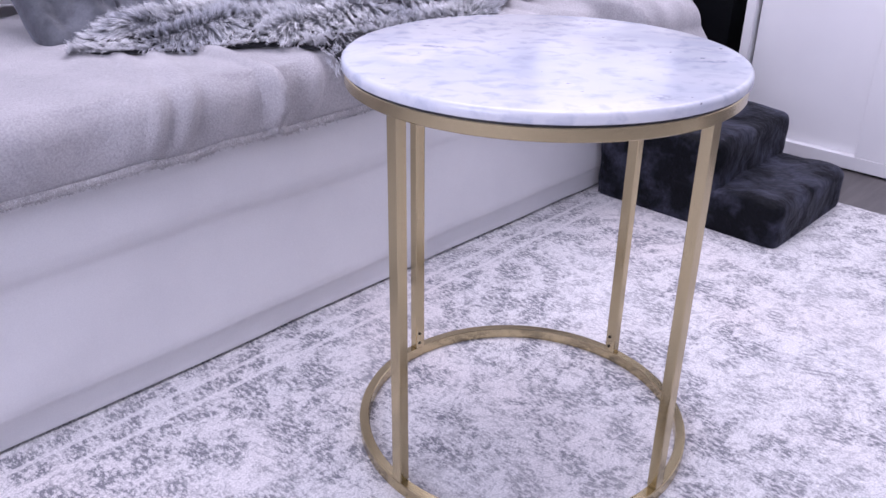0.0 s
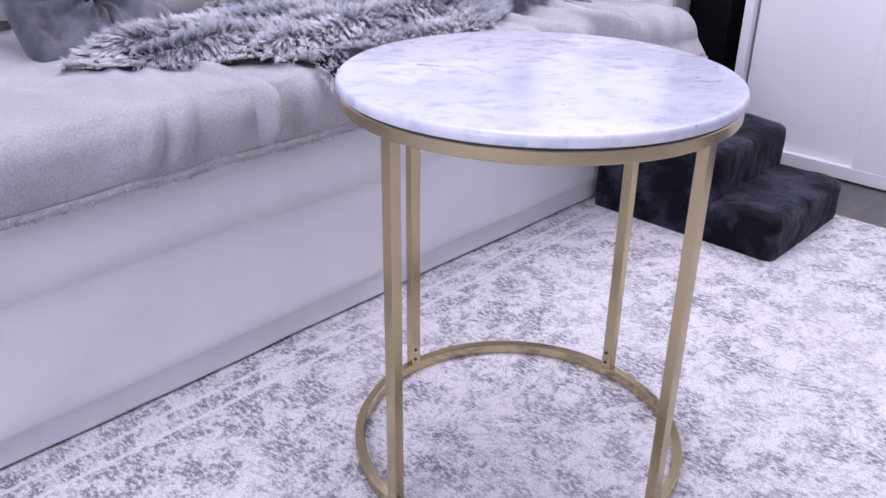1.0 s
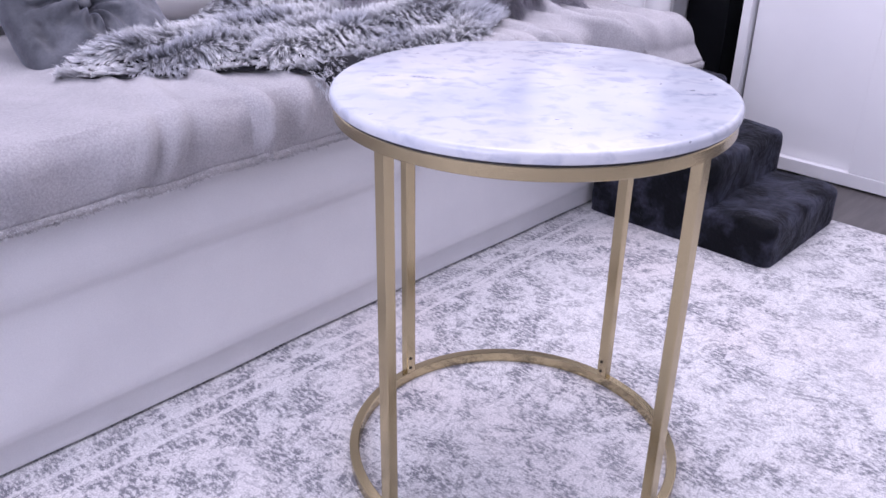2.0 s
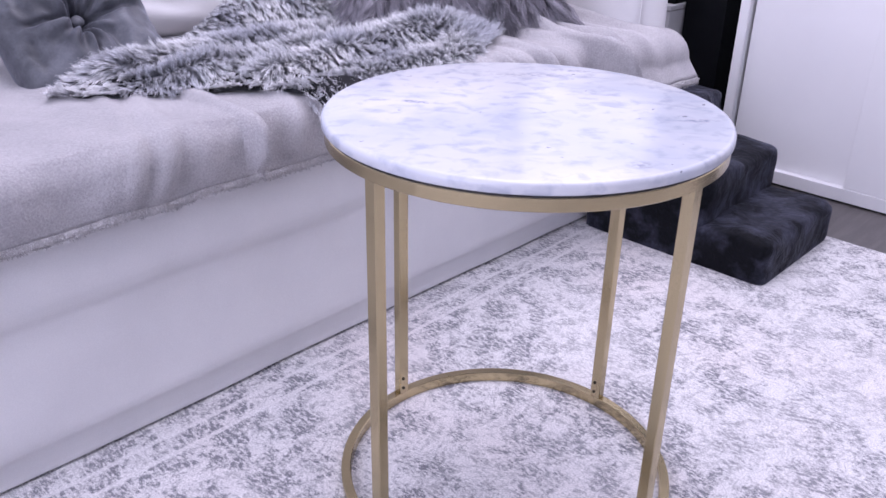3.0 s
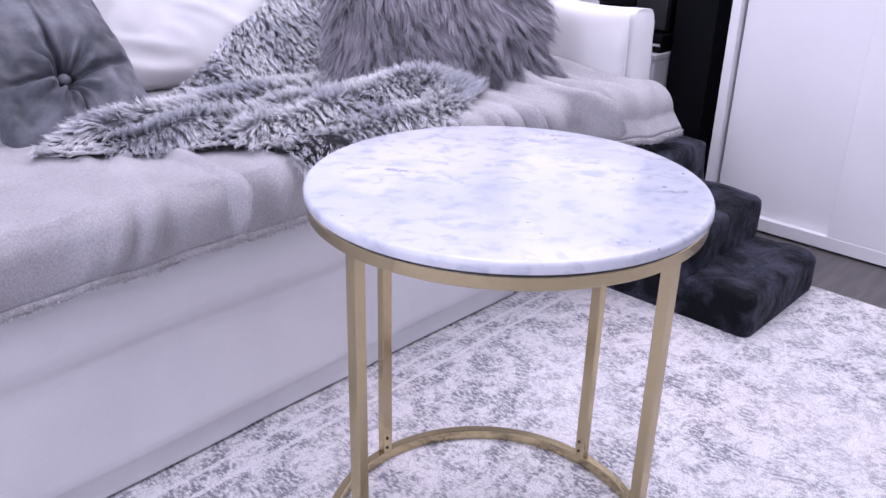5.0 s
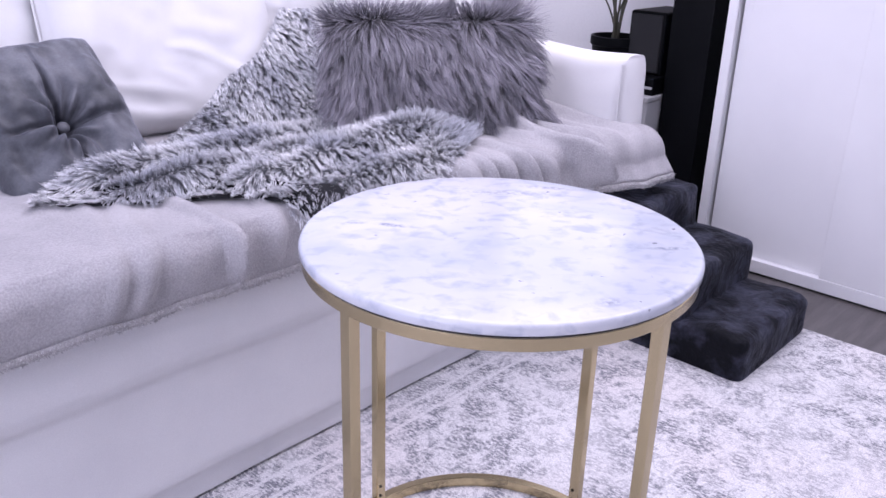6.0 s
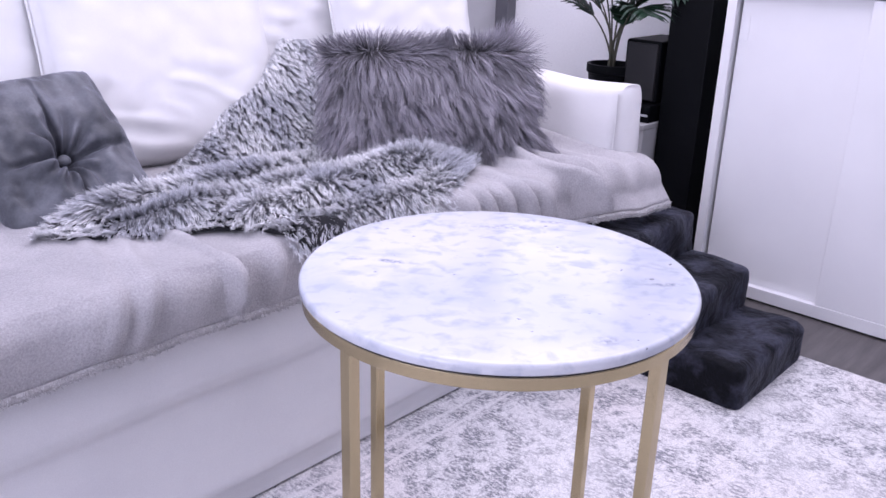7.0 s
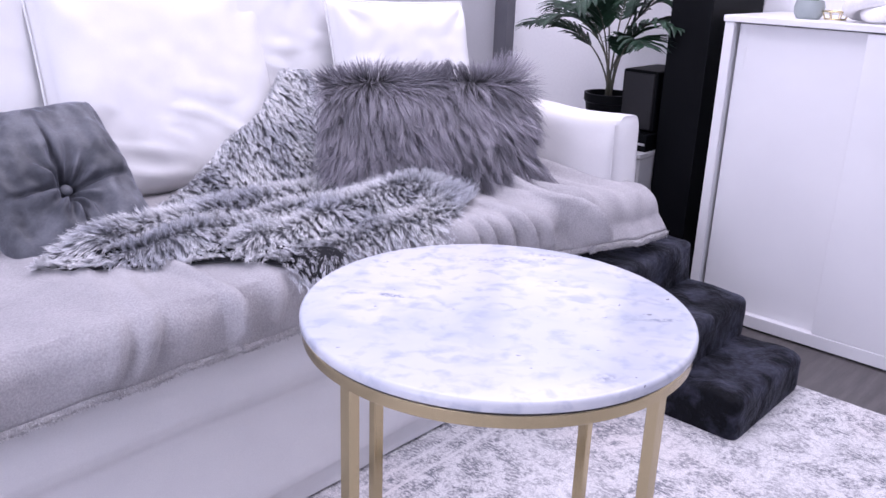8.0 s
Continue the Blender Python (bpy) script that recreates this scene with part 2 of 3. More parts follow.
    c = mix(mul(f, 0.92), base, (0.17, 0.17, 0.20))
    hs = nt.nodes.new("ShaderNodeHueSaturation")
    nt.links.new(rng(fine, 0, 1, 0.78, 1.1), hs.inputs["Value"])
    nt.links.new(c, hs.inputs["Color"])
    nt.links.new(hs.outputs[0], b.inputs["Base Color"])
    return m


M_FLOOR, M_MARBLE, M_RUG = wood_floor(), marble(), rug_material()
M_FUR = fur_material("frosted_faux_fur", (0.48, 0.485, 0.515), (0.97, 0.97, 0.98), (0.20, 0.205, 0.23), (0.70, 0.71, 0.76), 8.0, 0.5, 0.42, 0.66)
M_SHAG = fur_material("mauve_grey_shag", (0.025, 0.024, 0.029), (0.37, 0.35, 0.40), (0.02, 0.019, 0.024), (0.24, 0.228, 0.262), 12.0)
M_FURBASE = mat("fur_backing", (0.30, 0.302, 0.32), (0.38, 0.382, 0.40), 0.9, 12)
M_FLEECE = fur_material("pale_fleece", (0.40, 0.385, 0.39), (0.66, 0.645, 0.65), (0.34, 0.33, 0.335), (0.56, 0.55, 0.555), 40.0)
M_SHAGBASE = mat("shag_backing", (0.06, 0.055, 0.062), (0.09, 0.085, 0.095), 0.9, 12)


# ---- mesh helpers ----
def part(name, bm, material, parent=None, label="", smooth=None, m=None):
    me = bpy.data.meshes.new(name)
    bm.normal_update()
    bm.to_mesh(me)
    bm.free()
    me.materials.append(material)
    if smooth is not None:
        me.polygons.foreach_set("use_smooth", [True] * len(me.polygons))
        if smooth < 180:
            me.set_sharp_from_angle(angle=radians(smooth))
    ob = new(name, me)
    ob.parent = parent
    if m is not None:
        ob.matrix_basis = m
    return tagged(ob, label)


def thing(name, label, category, m, group="", kind=""):
    ob = new(name)
    ob.empty_display_size = 0.05
    ob.matrix_basis = m
    return tagged(ob, label, category, group, kind)


def box(x0, y0, z0, x1, y1, z1, bevel=0.0, seg=2, bm=None):
    bm = bm or bmesh.new()
    r = bmesh.ops.create_cube(bm, size=1.0, matrix=Matrix.Translation(((x0 + x1) / 2, (y0 + y1) / 2, (z0 + z1) / 2)) @ Matrix.Diagonal((x1 - x0, y1 - y0, z1 - z0, 1)))
    if bevel:
        edges = list({e for v in r["verts"] for e in v.link_edges})
        bmesh.ops.bevel(bm, geom=edges, offset=bevel, segments=seg, profile=0.5, affect="EDGES")
    return bm


def lathe(profile, steps=48, closed=False):
    """A turned form from (radius, height) pairs."""
    bm = bmesh.new()
    rings = []
    for r, z in profile:
        if r < 1e-6:
            rings.append([bm.verts.new((0, 0, z))])
        else:
            rings.append([bm.verts.new((r * math.cos(2 * math.pi * i / steps), r * math.sin(2 * math.pi * i / steps), z)) for i in range(steps)])
    pairs = list(zip(rings, rings[1:])) + ([(rings[-1], rings[0])] if closed else [])
    for a, b in pairs:
        for i in range(steps):
            j = (i + 1) % steps
            q = [a[i % len(a)], a[j % len(a)], b[j % len(b)], b[i % len(b)]]
            q = [v for k, v in enumerate(q) if v not in q[:k]]
            if len(q) > 2:
                bm.faces.new(q)
    bmesh.ops.recalc_face_normals(bm, faces=bm.faces)
    return bm


def tube(points, radius, sides=8, bm=None, taper=None):
    bm = bm or bmesh.new()
    pts = [Vector(p) for p in points]
    rings = []
    for i, p in enumerate(pts):
        d = (pts[min(i + 1, len(pts) - 1)] - pts[max(i - 1, 0)]).normalized()
        a = d.orthogonal().normalized() if not rings else (prev - prev.dot(d) * d).normalized()
        prev = a
        b = d.cross(a)
        r = radius * (taper(i / (len(pts) - 1)) if taper else 1)
        rings.append([bm.verts.new(p + r * (math.cos(2 * math.pi * k / sides) * a + math.sin(2 * math.pi * k / sides) * b)) for k in range(sides)])
    for a, b in zip(rings, rings[1:]):
        for k in range(sides):
            bm.faces.new((a[k], a[(k + 1) % sides], b[(k + 1) % sides], b[k]))
    bm.faces.new(rings[0][::-1])
    bm.faces.new(rings[-1])
    return bm


def sheet(fn, nu, nv):
    """A grid of fn(a, b), a and b from 0 to 1; None leaves a hole."""
    bm = bmesh.new()
    g = [[None] * (nv + 1) for _ in range(nu + 1)]
    for i in range(nu + 1):
        for j in range(nv + 1):
            p = fn(i / nu, j / nv)
            if p is not None:
                g[i][j] = bm.verts.new(p)
    for i in range(nu):
        for j in range(nv):
            q = (g[i][j], g[i + 1][j], g[i + 1][j + 1], g[i][j + 1])
            if all(q):
                bm.faces.new(q)
    return bm


def N(x, y, z=0.0):
    return noise.noise(Vector((x, y, z)))


def smoothstep(a, b, x):
    k = min(1.0, max(0.0, (x - a) / (b - a)))
    return k * k * (3 - 2 * k)


def cushion(w, h, t, n=36, power=3.0, sag=0.05, wrinkle=0.006, seed=0.0, dent=None, flange=0.0):
    """A stuffed square: x and y across, z the puffed thickness; sides drawn in between the corners."""
    bm = bmesh.new()
    layers = []
    for side in (1, -1):
        g = []
        for i in range(n + 1):
            row = []
            for j in range(n + 1):
                a, b = 2 * i / n - 1, 2 * j / n - 1
                a2, b2 = min(1.0, abs(a) / (1 - flange)), min(1.0, abs(b) / (1 - flange))
                k = max(0.0, (1 - a2 ** power)) ** 0.55 * max(0.0, (1 - b2 ** power)) ** 0.55
                x = a * w / 2 * (1 - sag * (1 - b * b))
                y = b * h / 2 * (1 - sag * (1 - a * a))
                z = side * (t / 2 * k + 0.002)
                if k > 0:
                    edge = 1 - k
                    z += side * k * wrinkle * (N(a * 2.2 + seed, b * 2.2, side) + 0.6 * N(a * 5 + seed, b * 5, 3 + side) + 1.2 * edge * N(a * 9 + seed, b * 9, 7 + side))
                if dent:
                    z = dent(a, b, z, side)
                row.append((x, y, z))
            g.append(row)
        layers.append(g)
    rows = []
    for s, g in enumerate(layers):
        vs = [[None] * (n + 1) for _ in range(n + 1)]
        for i in range(n + 1):
            for j in range(n + 1):
                rim = i in (0, n) or j in (0, n)
                if s == 1 and rim:
                    vs[i][j] = rows[0][i][j]
                else:
                    p = g[i][j]
                    vs[i][j] = bm.verts.new((p[0], p[1], 0.0) if rim else p)
        rows.append(vs)
    for s, vs in enumerate(rows):
        for i in range(n):
            for j in range(n):
                q = (vs[i][j], vs[i + 1][j], vs[i + 1][j + 1], vs[i][j + 1])
                bm.faces.new(q if s == 0 else q[::-1])
    return bm


def locks(points, size, seed):
    """For each point the nearest of a scattered set of lock centres about size apart: its number."""
    rs = np.random.RandomState(seed)
    p = np.asarray(points, float)
    lo = p.min(0) - size
    dims = np.ceil((p.max(0) + size - lo) / size).astype(int) + 2
    jitter = rs.rand(*dims, 3) * 0.9 + 0.05
    cell = ((p - lo) / size).astype(int)
    best = np.full(len(p), 1e9)
    number = np.zeros(len(p), int)
    for dx in (-1, 0, 1):
        for dy in (-1, 0, 1):
            for dz in (-1, 0, 1):
                c = np.clip(cell + (dx, dy, dz), 0, dims - 1)
                at = lo + (c + jitter[c[:, 0], c[:, 1], c[:, 2]]) * size
                d = np.linalg.norm(at - p, axis=1)
                k = d < best
                best[k] = d[k]
                number[k] = ((c[:, 0] * dims[1] + c[:, 1]) * dims[2] + c[:, 2])[k]
    return number


def strands(name, roots, dirs, lengths, width, material, parent, label="", bend=0.35, seed=1, lock=0.0, gather=0.0, wave=0.0, rows=3, stray=0.16, unruly=0.2):
    """Fur: tapered, bent blades joined into one mesh with the way along each blade. With a lock size, the blades
    of a lock lean and curl alike and gather towards its tip."""
    rs = np.random.RandomState(seed)
    n = len(roots)
    roots, dirs, lengths = np.asarray(roots, float), np.asarray(dirs, float), np.asarray(lengths, float)[:, None]
    dirs /= np.linalg.norm(dirs, axis=1, keepdims=True)
    droop = np.array([0, 0, -1.0]) * bend + rs.normal(size=(n, 3)) * stray
    pull, curl = np.zeros((n, 3)), np.zeros((n, 3))
    phase = np.zeros((n, 1))
    if lock:
        number = locks(roots, lock, seed)
        count = number.max() + 1
        lean, twist = rs.normal(size=(count, 3)) * unruly, rs.normal(size=(count, 3))
        heart = np.zeros((count, 3))
        tally = np.maximum(np.bincount(number, minlength=count), 1)[:, None]
        for k in range(3):
            heart[:, k] = np.bincount(number, roots[:, k], count)
        heart /= tally
        dirs = dirs + lean[number]
        dirs /= np.linalg.norm(dirs, axis=1, keepdims=True)
        pull = (heart[number] - roots) * gather
        curl = np.cross(dirs, twist[number])
        curl /= np.maximum(np.linalg.norm(curl, axis=1, keepdims=True), 1e-6)
        phase = rs.rand(count)[number][:, None] * 6.28
    side = np.cross(dirs, rs.normal(size=(n, 3)))
    side /= np.linalg.norm(side, axis=1, keepdims=True)
    per = 2 * rows + 1
    verts = np.zeros((n, per, 3))
    w = width * (0.7 + 0.6 * rs.rand(n, 1))

    def centre(a):
        return roots + dirs * lengths * a + droop * lengths * a * a + pull * a ** 0.8 + curl * wave * lengths * a * np.sin(7.0 * a + phase)
    steps = [0.92 * k / rows for k in range(rows)] + [1.0]
    for k in range(rows):
        a = steps[k]
        c, ww = centre(a), 1.0 - 0.55 * a ** 2
        verts[:, 2 * k], verts[:, 2 * k + 1] = c - side * w * ww / 2, c + side * w * ww / 2
    verts[:, per - 1] = centre(1.0)
    me = bpy.data.meshes.new(name)
    base = np.arange(n)[:, None] * per
    quads = np.concatenate([base + np.array([[2 * k, 2 * k + 1, 2 * k + 3, 2 * k + 2]]) for k in range(rows - 1)], axis=1).reshape(-1, 4)
    tris = base + np.array([[per - 3, per - 2, per - 1]])
    loops = np.concatenate([quads.ravel(), tris.ravel()])
    starts = np.concatenate([np.arange(len(quads)) * 4, len(quads) * 4 + np.arange(n) * 3])
    me.vertices.add(n * per)
    me.vertices.foreach_set("co", verts.ravel())
    me.loops.add(len(loops))
    me.loops.foreach_set("vertex_index", loops.astype(np.int32))
    me.polygons.add(len(starts))
    me.polygons.foreach_set("loop_start", starts.astype(np.int32))
    me.update(calc_edges=True)
    me.validate()
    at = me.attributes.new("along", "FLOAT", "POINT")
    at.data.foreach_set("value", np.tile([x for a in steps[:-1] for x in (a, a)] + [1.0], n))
    me.materials.append(material)
    ob = new(name, me)
    ob.parent = parent
    return tagged(ob, label, kind="stuff")


# ---- the room ----
def structure(name, bm, material, label, category, smooth=None, m=F):
    ob = part(name, bm, material, None, label, smooth)
    ob.matrix_basis = m
    return tagged(ob, "", category, kind="structure")


U0, U1, V0, V1, TOP = -2.2, 2.45, -3.0, 1.05, 2.5
structure("floor", box(U0 - 0.2, V0 - 0.2, -0.112, U1 + 0.2, V1 + 0.2, -0.012), M_FLOOR, "dark grey wooden floor boards beside the rug", "floor")
structure("ceiling", box(U0 - 0.2, V0 - 0.2, TOP, U1 + 0.2, V1 + 0.2, TOP + 0.1), M_CEIL, "plain white painted ceiling", "ceiling")
structure("wall_back", box(U0 - 0.2, V1, -0.012, U1, V1 + 0.15, TOP), M_GREYWALL, "grey painted wall behind the sofa", "wall")
structure("wall_end", box(U1, V0 - 0.2, -0.012, U1 + 0.15, V1 + 0.15, TOP), M_WALL, "white painted wall behind the cabinet and plant", "wall")


def wall_with_window(name, n0, n1, across, a0, a1, lo, hi, z0, z1, label, paint=M_WALL):
    """A wall along one axis with one opening through it."""
    bm = bmesh.new()

    def piece(p0, p1, q0, q1):
        if across == "y":
            box(p0, n0, q0, p1, n1, q1, bm=bm)
        else:
            box(n0, p0, q0, n1, p1, q1, bm=bm)
    piece(a0, lo, -0.012, TOP)
    piece(hi, a1, -0.012, TOP)
    piece(lo, hi, -0.012, z0)
    piece(lo, hi, z1, TOP)
    structure(name, bm, paint, label, "wall")


# unseen long wall kept grey to cut light bounced onto the sofa front
wall_with_window("unseen_wall_long", V0 - 0.15, V0, "y", U0, U1, -0.3, 2.1, 0.75, 2.25, "unseen wall, grey to dim its bounce, with an assumed window", M_GREYWALL)
wall_with_window("unseen_wall_side", U0 - 0.15, U0, "x", V0 - 0.15, V1, -1.5, 0.1, 0.75, 2.25, "unseen white painted wall with an assumed window")


def window(name, m, w, h):
    ob = tagged(thing(name, "assumed white framed window, out of view", "window", m), kind="structure")
    bm = bmesh.new()
    for x0, x1, z0, z1 in ((0, w, 0, 0.06), (0, w, h - 0.06, h), (0, 0.06, 0.06, h - 0.06), (w - 0.06, w, 0.06, h - 0.06), (w / 2 - 0.03, w / 2 + 0.03, 0.06, h - 0.06)):
        box(x0, -0.03, z0, x1, 0.03, z1, bm=bm)
    part("window_frame", bm, M_LAMINATE, ob)
    for x0, x1 in ((0.06, w / 2 - 0.03), (w / 2 + 0.03, w - 0.06)):
        p = part("pane", box(x0, -0.004, 0.06, x1, 0.004, h - 0.06), M_GLASS, ob)
        p.visible_shadow = False


# unseen windows, added where the daylight lamps needed an opening
window("assumed_window_1", F @ pose(-0.3, V0 - 0.08, 0.75), 2.4, 1.5)
window("assumed_window_2", F @ pose(U0 - 0.08, -1.5, 0.75, 0, 0, 90), 1.6, 1.5)

# lamp out of view; panel made this wide to soften the shadows
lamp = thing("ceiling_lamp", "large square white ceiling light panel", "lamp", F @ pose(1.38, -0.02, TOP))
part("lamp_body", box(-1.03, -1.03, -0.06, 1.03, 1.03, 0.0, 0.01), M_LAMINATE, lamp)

rug = structure("rug", box(-2.0, -2.4, -0.012, 1.79, 0.5, 0.0, 0.004), M_RUG, "pale grey distressed oriental rug with a worn pattern", "rug")
structure("corner_trim", box(U1 - 0.05, V1 - 0.06, -0.012, U1, V1, TOP, 0.002), M_DARKGREY, "dark grey trim in the wall corner", "trim")

# ---- the side table ----
def side_table():
    ob = thing("side_table", "round side table with white marble top and brushed brass frame", "table", pose(0.1445, 1.130, 0.0))
    R = 0.2470
    prof = [(0, 0.553), (R - 0.006, 0.553)]
    prof += [(R - 0.006 + 0.006 * math.sin(a), 0.547 + 0.006 * math.cos(a)) for a in [math.pi / 12 * k for k in range(1, 7)]]
    prof += [(R, 0.5415), (R - 0.001, 0.540), (R - 0.003, 0.5390), (0, 0.5390)]
    part("marble_top", lathe(prof, 128), M_MARBLE, ob, "polished white marble slab with blue-grey veins", 50)
    # solid black ring stands in for the shaded gap between slab and frame
    part("dark_gap_ring", lathe([(0.2432, 0.5390), (0.2432, 0.5365), (0.22, 0.5365), (0.22, 0.5390)], 96, True), M_MATTBLACK, ob, "black ring standing in for the dark gap under the marble", 40)

    def ring(outer, inner, z0, z1, e=0.0012):
        return lathe([(outer, z0 + e), (outer, z1 - e), (outer - e, z1), (inner + e, z1), (inner, z1 - e), (inner, z0 + e), (inner + e, z0), (outer - e, z0)], 128, True)
    part("top_ring", ring(0.2440, 0.228, 0.5210, 0.5365), M_GOLD, ob, "", 40)
    part("base_ring", ring(0.2405, 0.2265, 0.0, 0.018), M_GOLD, ob, "", 40)
    for a in (46.5, 135.2, 224.0, 317.4):
        m = pose(0, 0, 0, 0, 0, a)
        leg = part("leg", box(0.2255, -0.0088, 0.018, 0.2397, 0.0088, 0.5210, 0.0012), M_GOLD, ob, "", None, m)
        for z in (0.028, 0.046):
            bm = bmesh.new()
            bmesh.ops.create_cone(bm, cap_ends=True, segments=12, radius1=0.0028, radius2=0.0022, depth=0.0014, matrix=pose(0.2248, 0.002, z, 0, -90, 0))
            part("screw", bm, M_SCREW, leg, "small dark screw head", 40)
    return ob


side_table()


# ---- the sofa ----
SEAT = 0.452


def sofa():
    ob = thing("sofa", "long sofa in a loose white fabric slipcover", "sofa", F)

    def apron(a, b):
        u = -1.55 + a * 3.27
        # down the front: rounded top, apron, overlapping seam, skirt to the rug
        prof = [(0.10, 0.440), (0.05, 0.440), (0.02, 0.434), (0.004, 0.42), (-0.004, 0.40), (-0.006, 0.36), (-0.009, 0.30), (-0.008, 0.275), (-0.004, 0.258), (0.002, 0.244),
                (0.004, 0.22), (0.002, 0.16), (-0.002, 0.10), (-0.005, 0.070), (-0.004, 0.058), (0.000, 0.048), (0.003, 0.035), (0.005, 0.02), (0.005, 0.006), (0.010, 0.004)]
        k = b * (len(prof) - 1)
        i = min(int(k), len(prof) - 2)
        f = k - i
        v, z = (prof[i][n] * (1 - f) + prof[i + 1][n] * f for n in (0, 1))
        z += 0.010 * N(u * 2.2, 4.1) * smoothstep(0.18, 0.25, z) * smoothstep(0.33, 0.27, z)
        v -= 0.006 * N(u * 1.7, z * 3.0) + 0.003 * N(u * 5 + z * 6, z * 4, 2.0)
        v -= 0.004 * max(0.0, N(u * 6 - z * 9, 8.0)) * smoothstep(0.30, 0.1, z)
        return (u, v, z)
    part("front_skirt", sheet(apron, 200, 72), M_SLIP, ob, "white slipcover skirt with a long seam fold", 180)
    part("base", box(-1.55, 0.02, 0.0, 1.70, 0.95, 0.30, 0.01), M_SLIP, ob)
    for x0, x1 in ((-1.35, -0.36), (-0.355, 0.63), (0.635, 1.56)):
        part("seat_cushion", box(x0, 0.012, 0.30, x1, 0.72, SEAT, 0.03, 4), M_SLIP, ob, "", 60)
    part("back", box(-1.55, 0.78, 0.30, 1.70, 0.98, 0.80, 0.05, 5), M_SLIP, ob, "", 60)

    def arm_form(u0, u1):
        bm = bmesh.new()
        n, m2 = 44, 56
        rings = []
        for i in range(n + 1):
            v = -0.010 + 0.93 * i / n
            ring = []
            for k in range(m2):
                a = 2 * math.pi * k / m2
                p = 5.0
                ca, sa = math.cos(a), math.sin(a)
                x = math.copysign(abs(ca) ** (2 / p), ca)
                z = math.copysign(abs(sa) ** (2 / p), sa)
                e = 1 - 0.20 * smoothstep(0.045, 0.0, v + 0.01) ** 2
                uu = (u0 + u1) / 2 + (u1 - u0) / 2 * x * e
                zz = 0.31 + 0.31 * z
                sag = 0.012 * smoothstep(0.45, 0.6, zz)
                zz -= sag * (0.5 + N(v * 4, uu * 3))
                uu += 0.005 * N(v * 7, zz * 9) + 0.009 * N(v * 3 - zz * 9, 5.0) + 0.004 * N(v * 4 + zz * 3, zz * 24, 8.0)
                ring.append(bm.verts.new((uu, v + 0.004 * N(uu * 9, zz * 9), max(0.004, zz))))
            rings.append(ring)
        for a, b in zip(rings, rings[1:]):
            for k in range(m2):
                bm.faces.new((a[k], b[k], b[(k + 1) % m2], a[(k + 1) % m2]))
        bm.faces.new(rings[0])
        bm.faces.new(rings[-1][::-1])
        bmesh.ops.recalc_face_normals(bm, faces=bm.faces)
        return bm
    for u0, u1 in ((1.565, 1.715), (-1.55, -1.38)):
        arm = part("arm", arm_form(u0, u1), M_SLIP, ob, "white slipcovered sofa arm with soft creases", 75)
        bm = tube([(u0 + 0.012, -0.012, 0.05 + 0.55 * k / 12) for k in range(13)], 0.0022, 6)
        part("seam", bm, M_SLIP, arm)
    return ob


sofa()


# ---- white cushions along the back ----
def white_cushion(u, v, z, size, tilt, roll, turn, seed, label, thick=0.10):
    ob = thing("white_cushion", label, "cushion", F @ pose(u, v, z, 90 - tilt, 0, turn) @ pose(0, 0, 0, 0, 0, roll), "white cushions on the sofa")
    w, h = size

    def creased(a, b, z, side):
        # soft pull folds that fan out of the corners and sag across the lower half
        k = max(0.0, 1 - abs(a)) * max(0.0, 1 - abs(b))
        edge = smoothstep(0.0, 0.06, k) * smoothstep(0.75, 0.15, k)
        fan = 0.0
        for ca, cb in ((1, 1), (-1, 1), (1, -1), (-1, -1)):
            r = math.hypot(a - ca, b - cb)
            fan += math.sin(9 * math.atan2(b - cb, a - ca) + 3 * N(ca + seed, cb, 2.0)) * math.exp(-(r / 0.55) ** 2)
        low = max(0.0, N(a * 1.6 + seed, b * 6 + a * 1.5, 4.0)) * smoothstep(0.3, -0.6, b)
        return z + side * (0.006 * fan * edge + 0.016 * low * smoothstep(0.0, 0.1, k))
    part("cover", cushion(w, h, thick, 72, 9.0, 0.03, 0.005, seed, creased, 0.03), M_CUSH, ob, "", 180)
    pts = []
    n = 30
    for s in range(4):
        for k in range(n):
            a = 2 * k / n - 1
            x, y = ((a, -1), (1, a), (-a, 1), (-1, -a))[s]
            pts.append((x * w / 2 * (1 - 0.03 * (1 - y * y)), y * h / 2 * (1 - 0.03 * (1 - x * x)), 0.0))
    pts.append(pts[0])
    part("piping", tube(pts, 0.0026, 6), M_CUSH, ob, "", 180)
    return ob


white_cushion(0.770, 0.627, 0.684, (0.56, 0.495), 20.7, -4.4, 2.4, 1.0, "large white cotton cushion propped on the sofa back")
white_cushion(0.27, 0.705, 0.76, (0.58, 0.56), 14, -3, 0, 5.0, "white cotton cushion half hidden behind another cushion")
white_cushion(1.08, 0.68, 0.76, (0.46, 0.50), 12, 2, 0, 9.0, "white cushion standing behind the throw")
white_cushion(1.385, 0.51, 0.668, (0.41, 0.40), 19, -1, -14, 13.0, "white cotton cushion behind the shaggy cushion", 0.11)


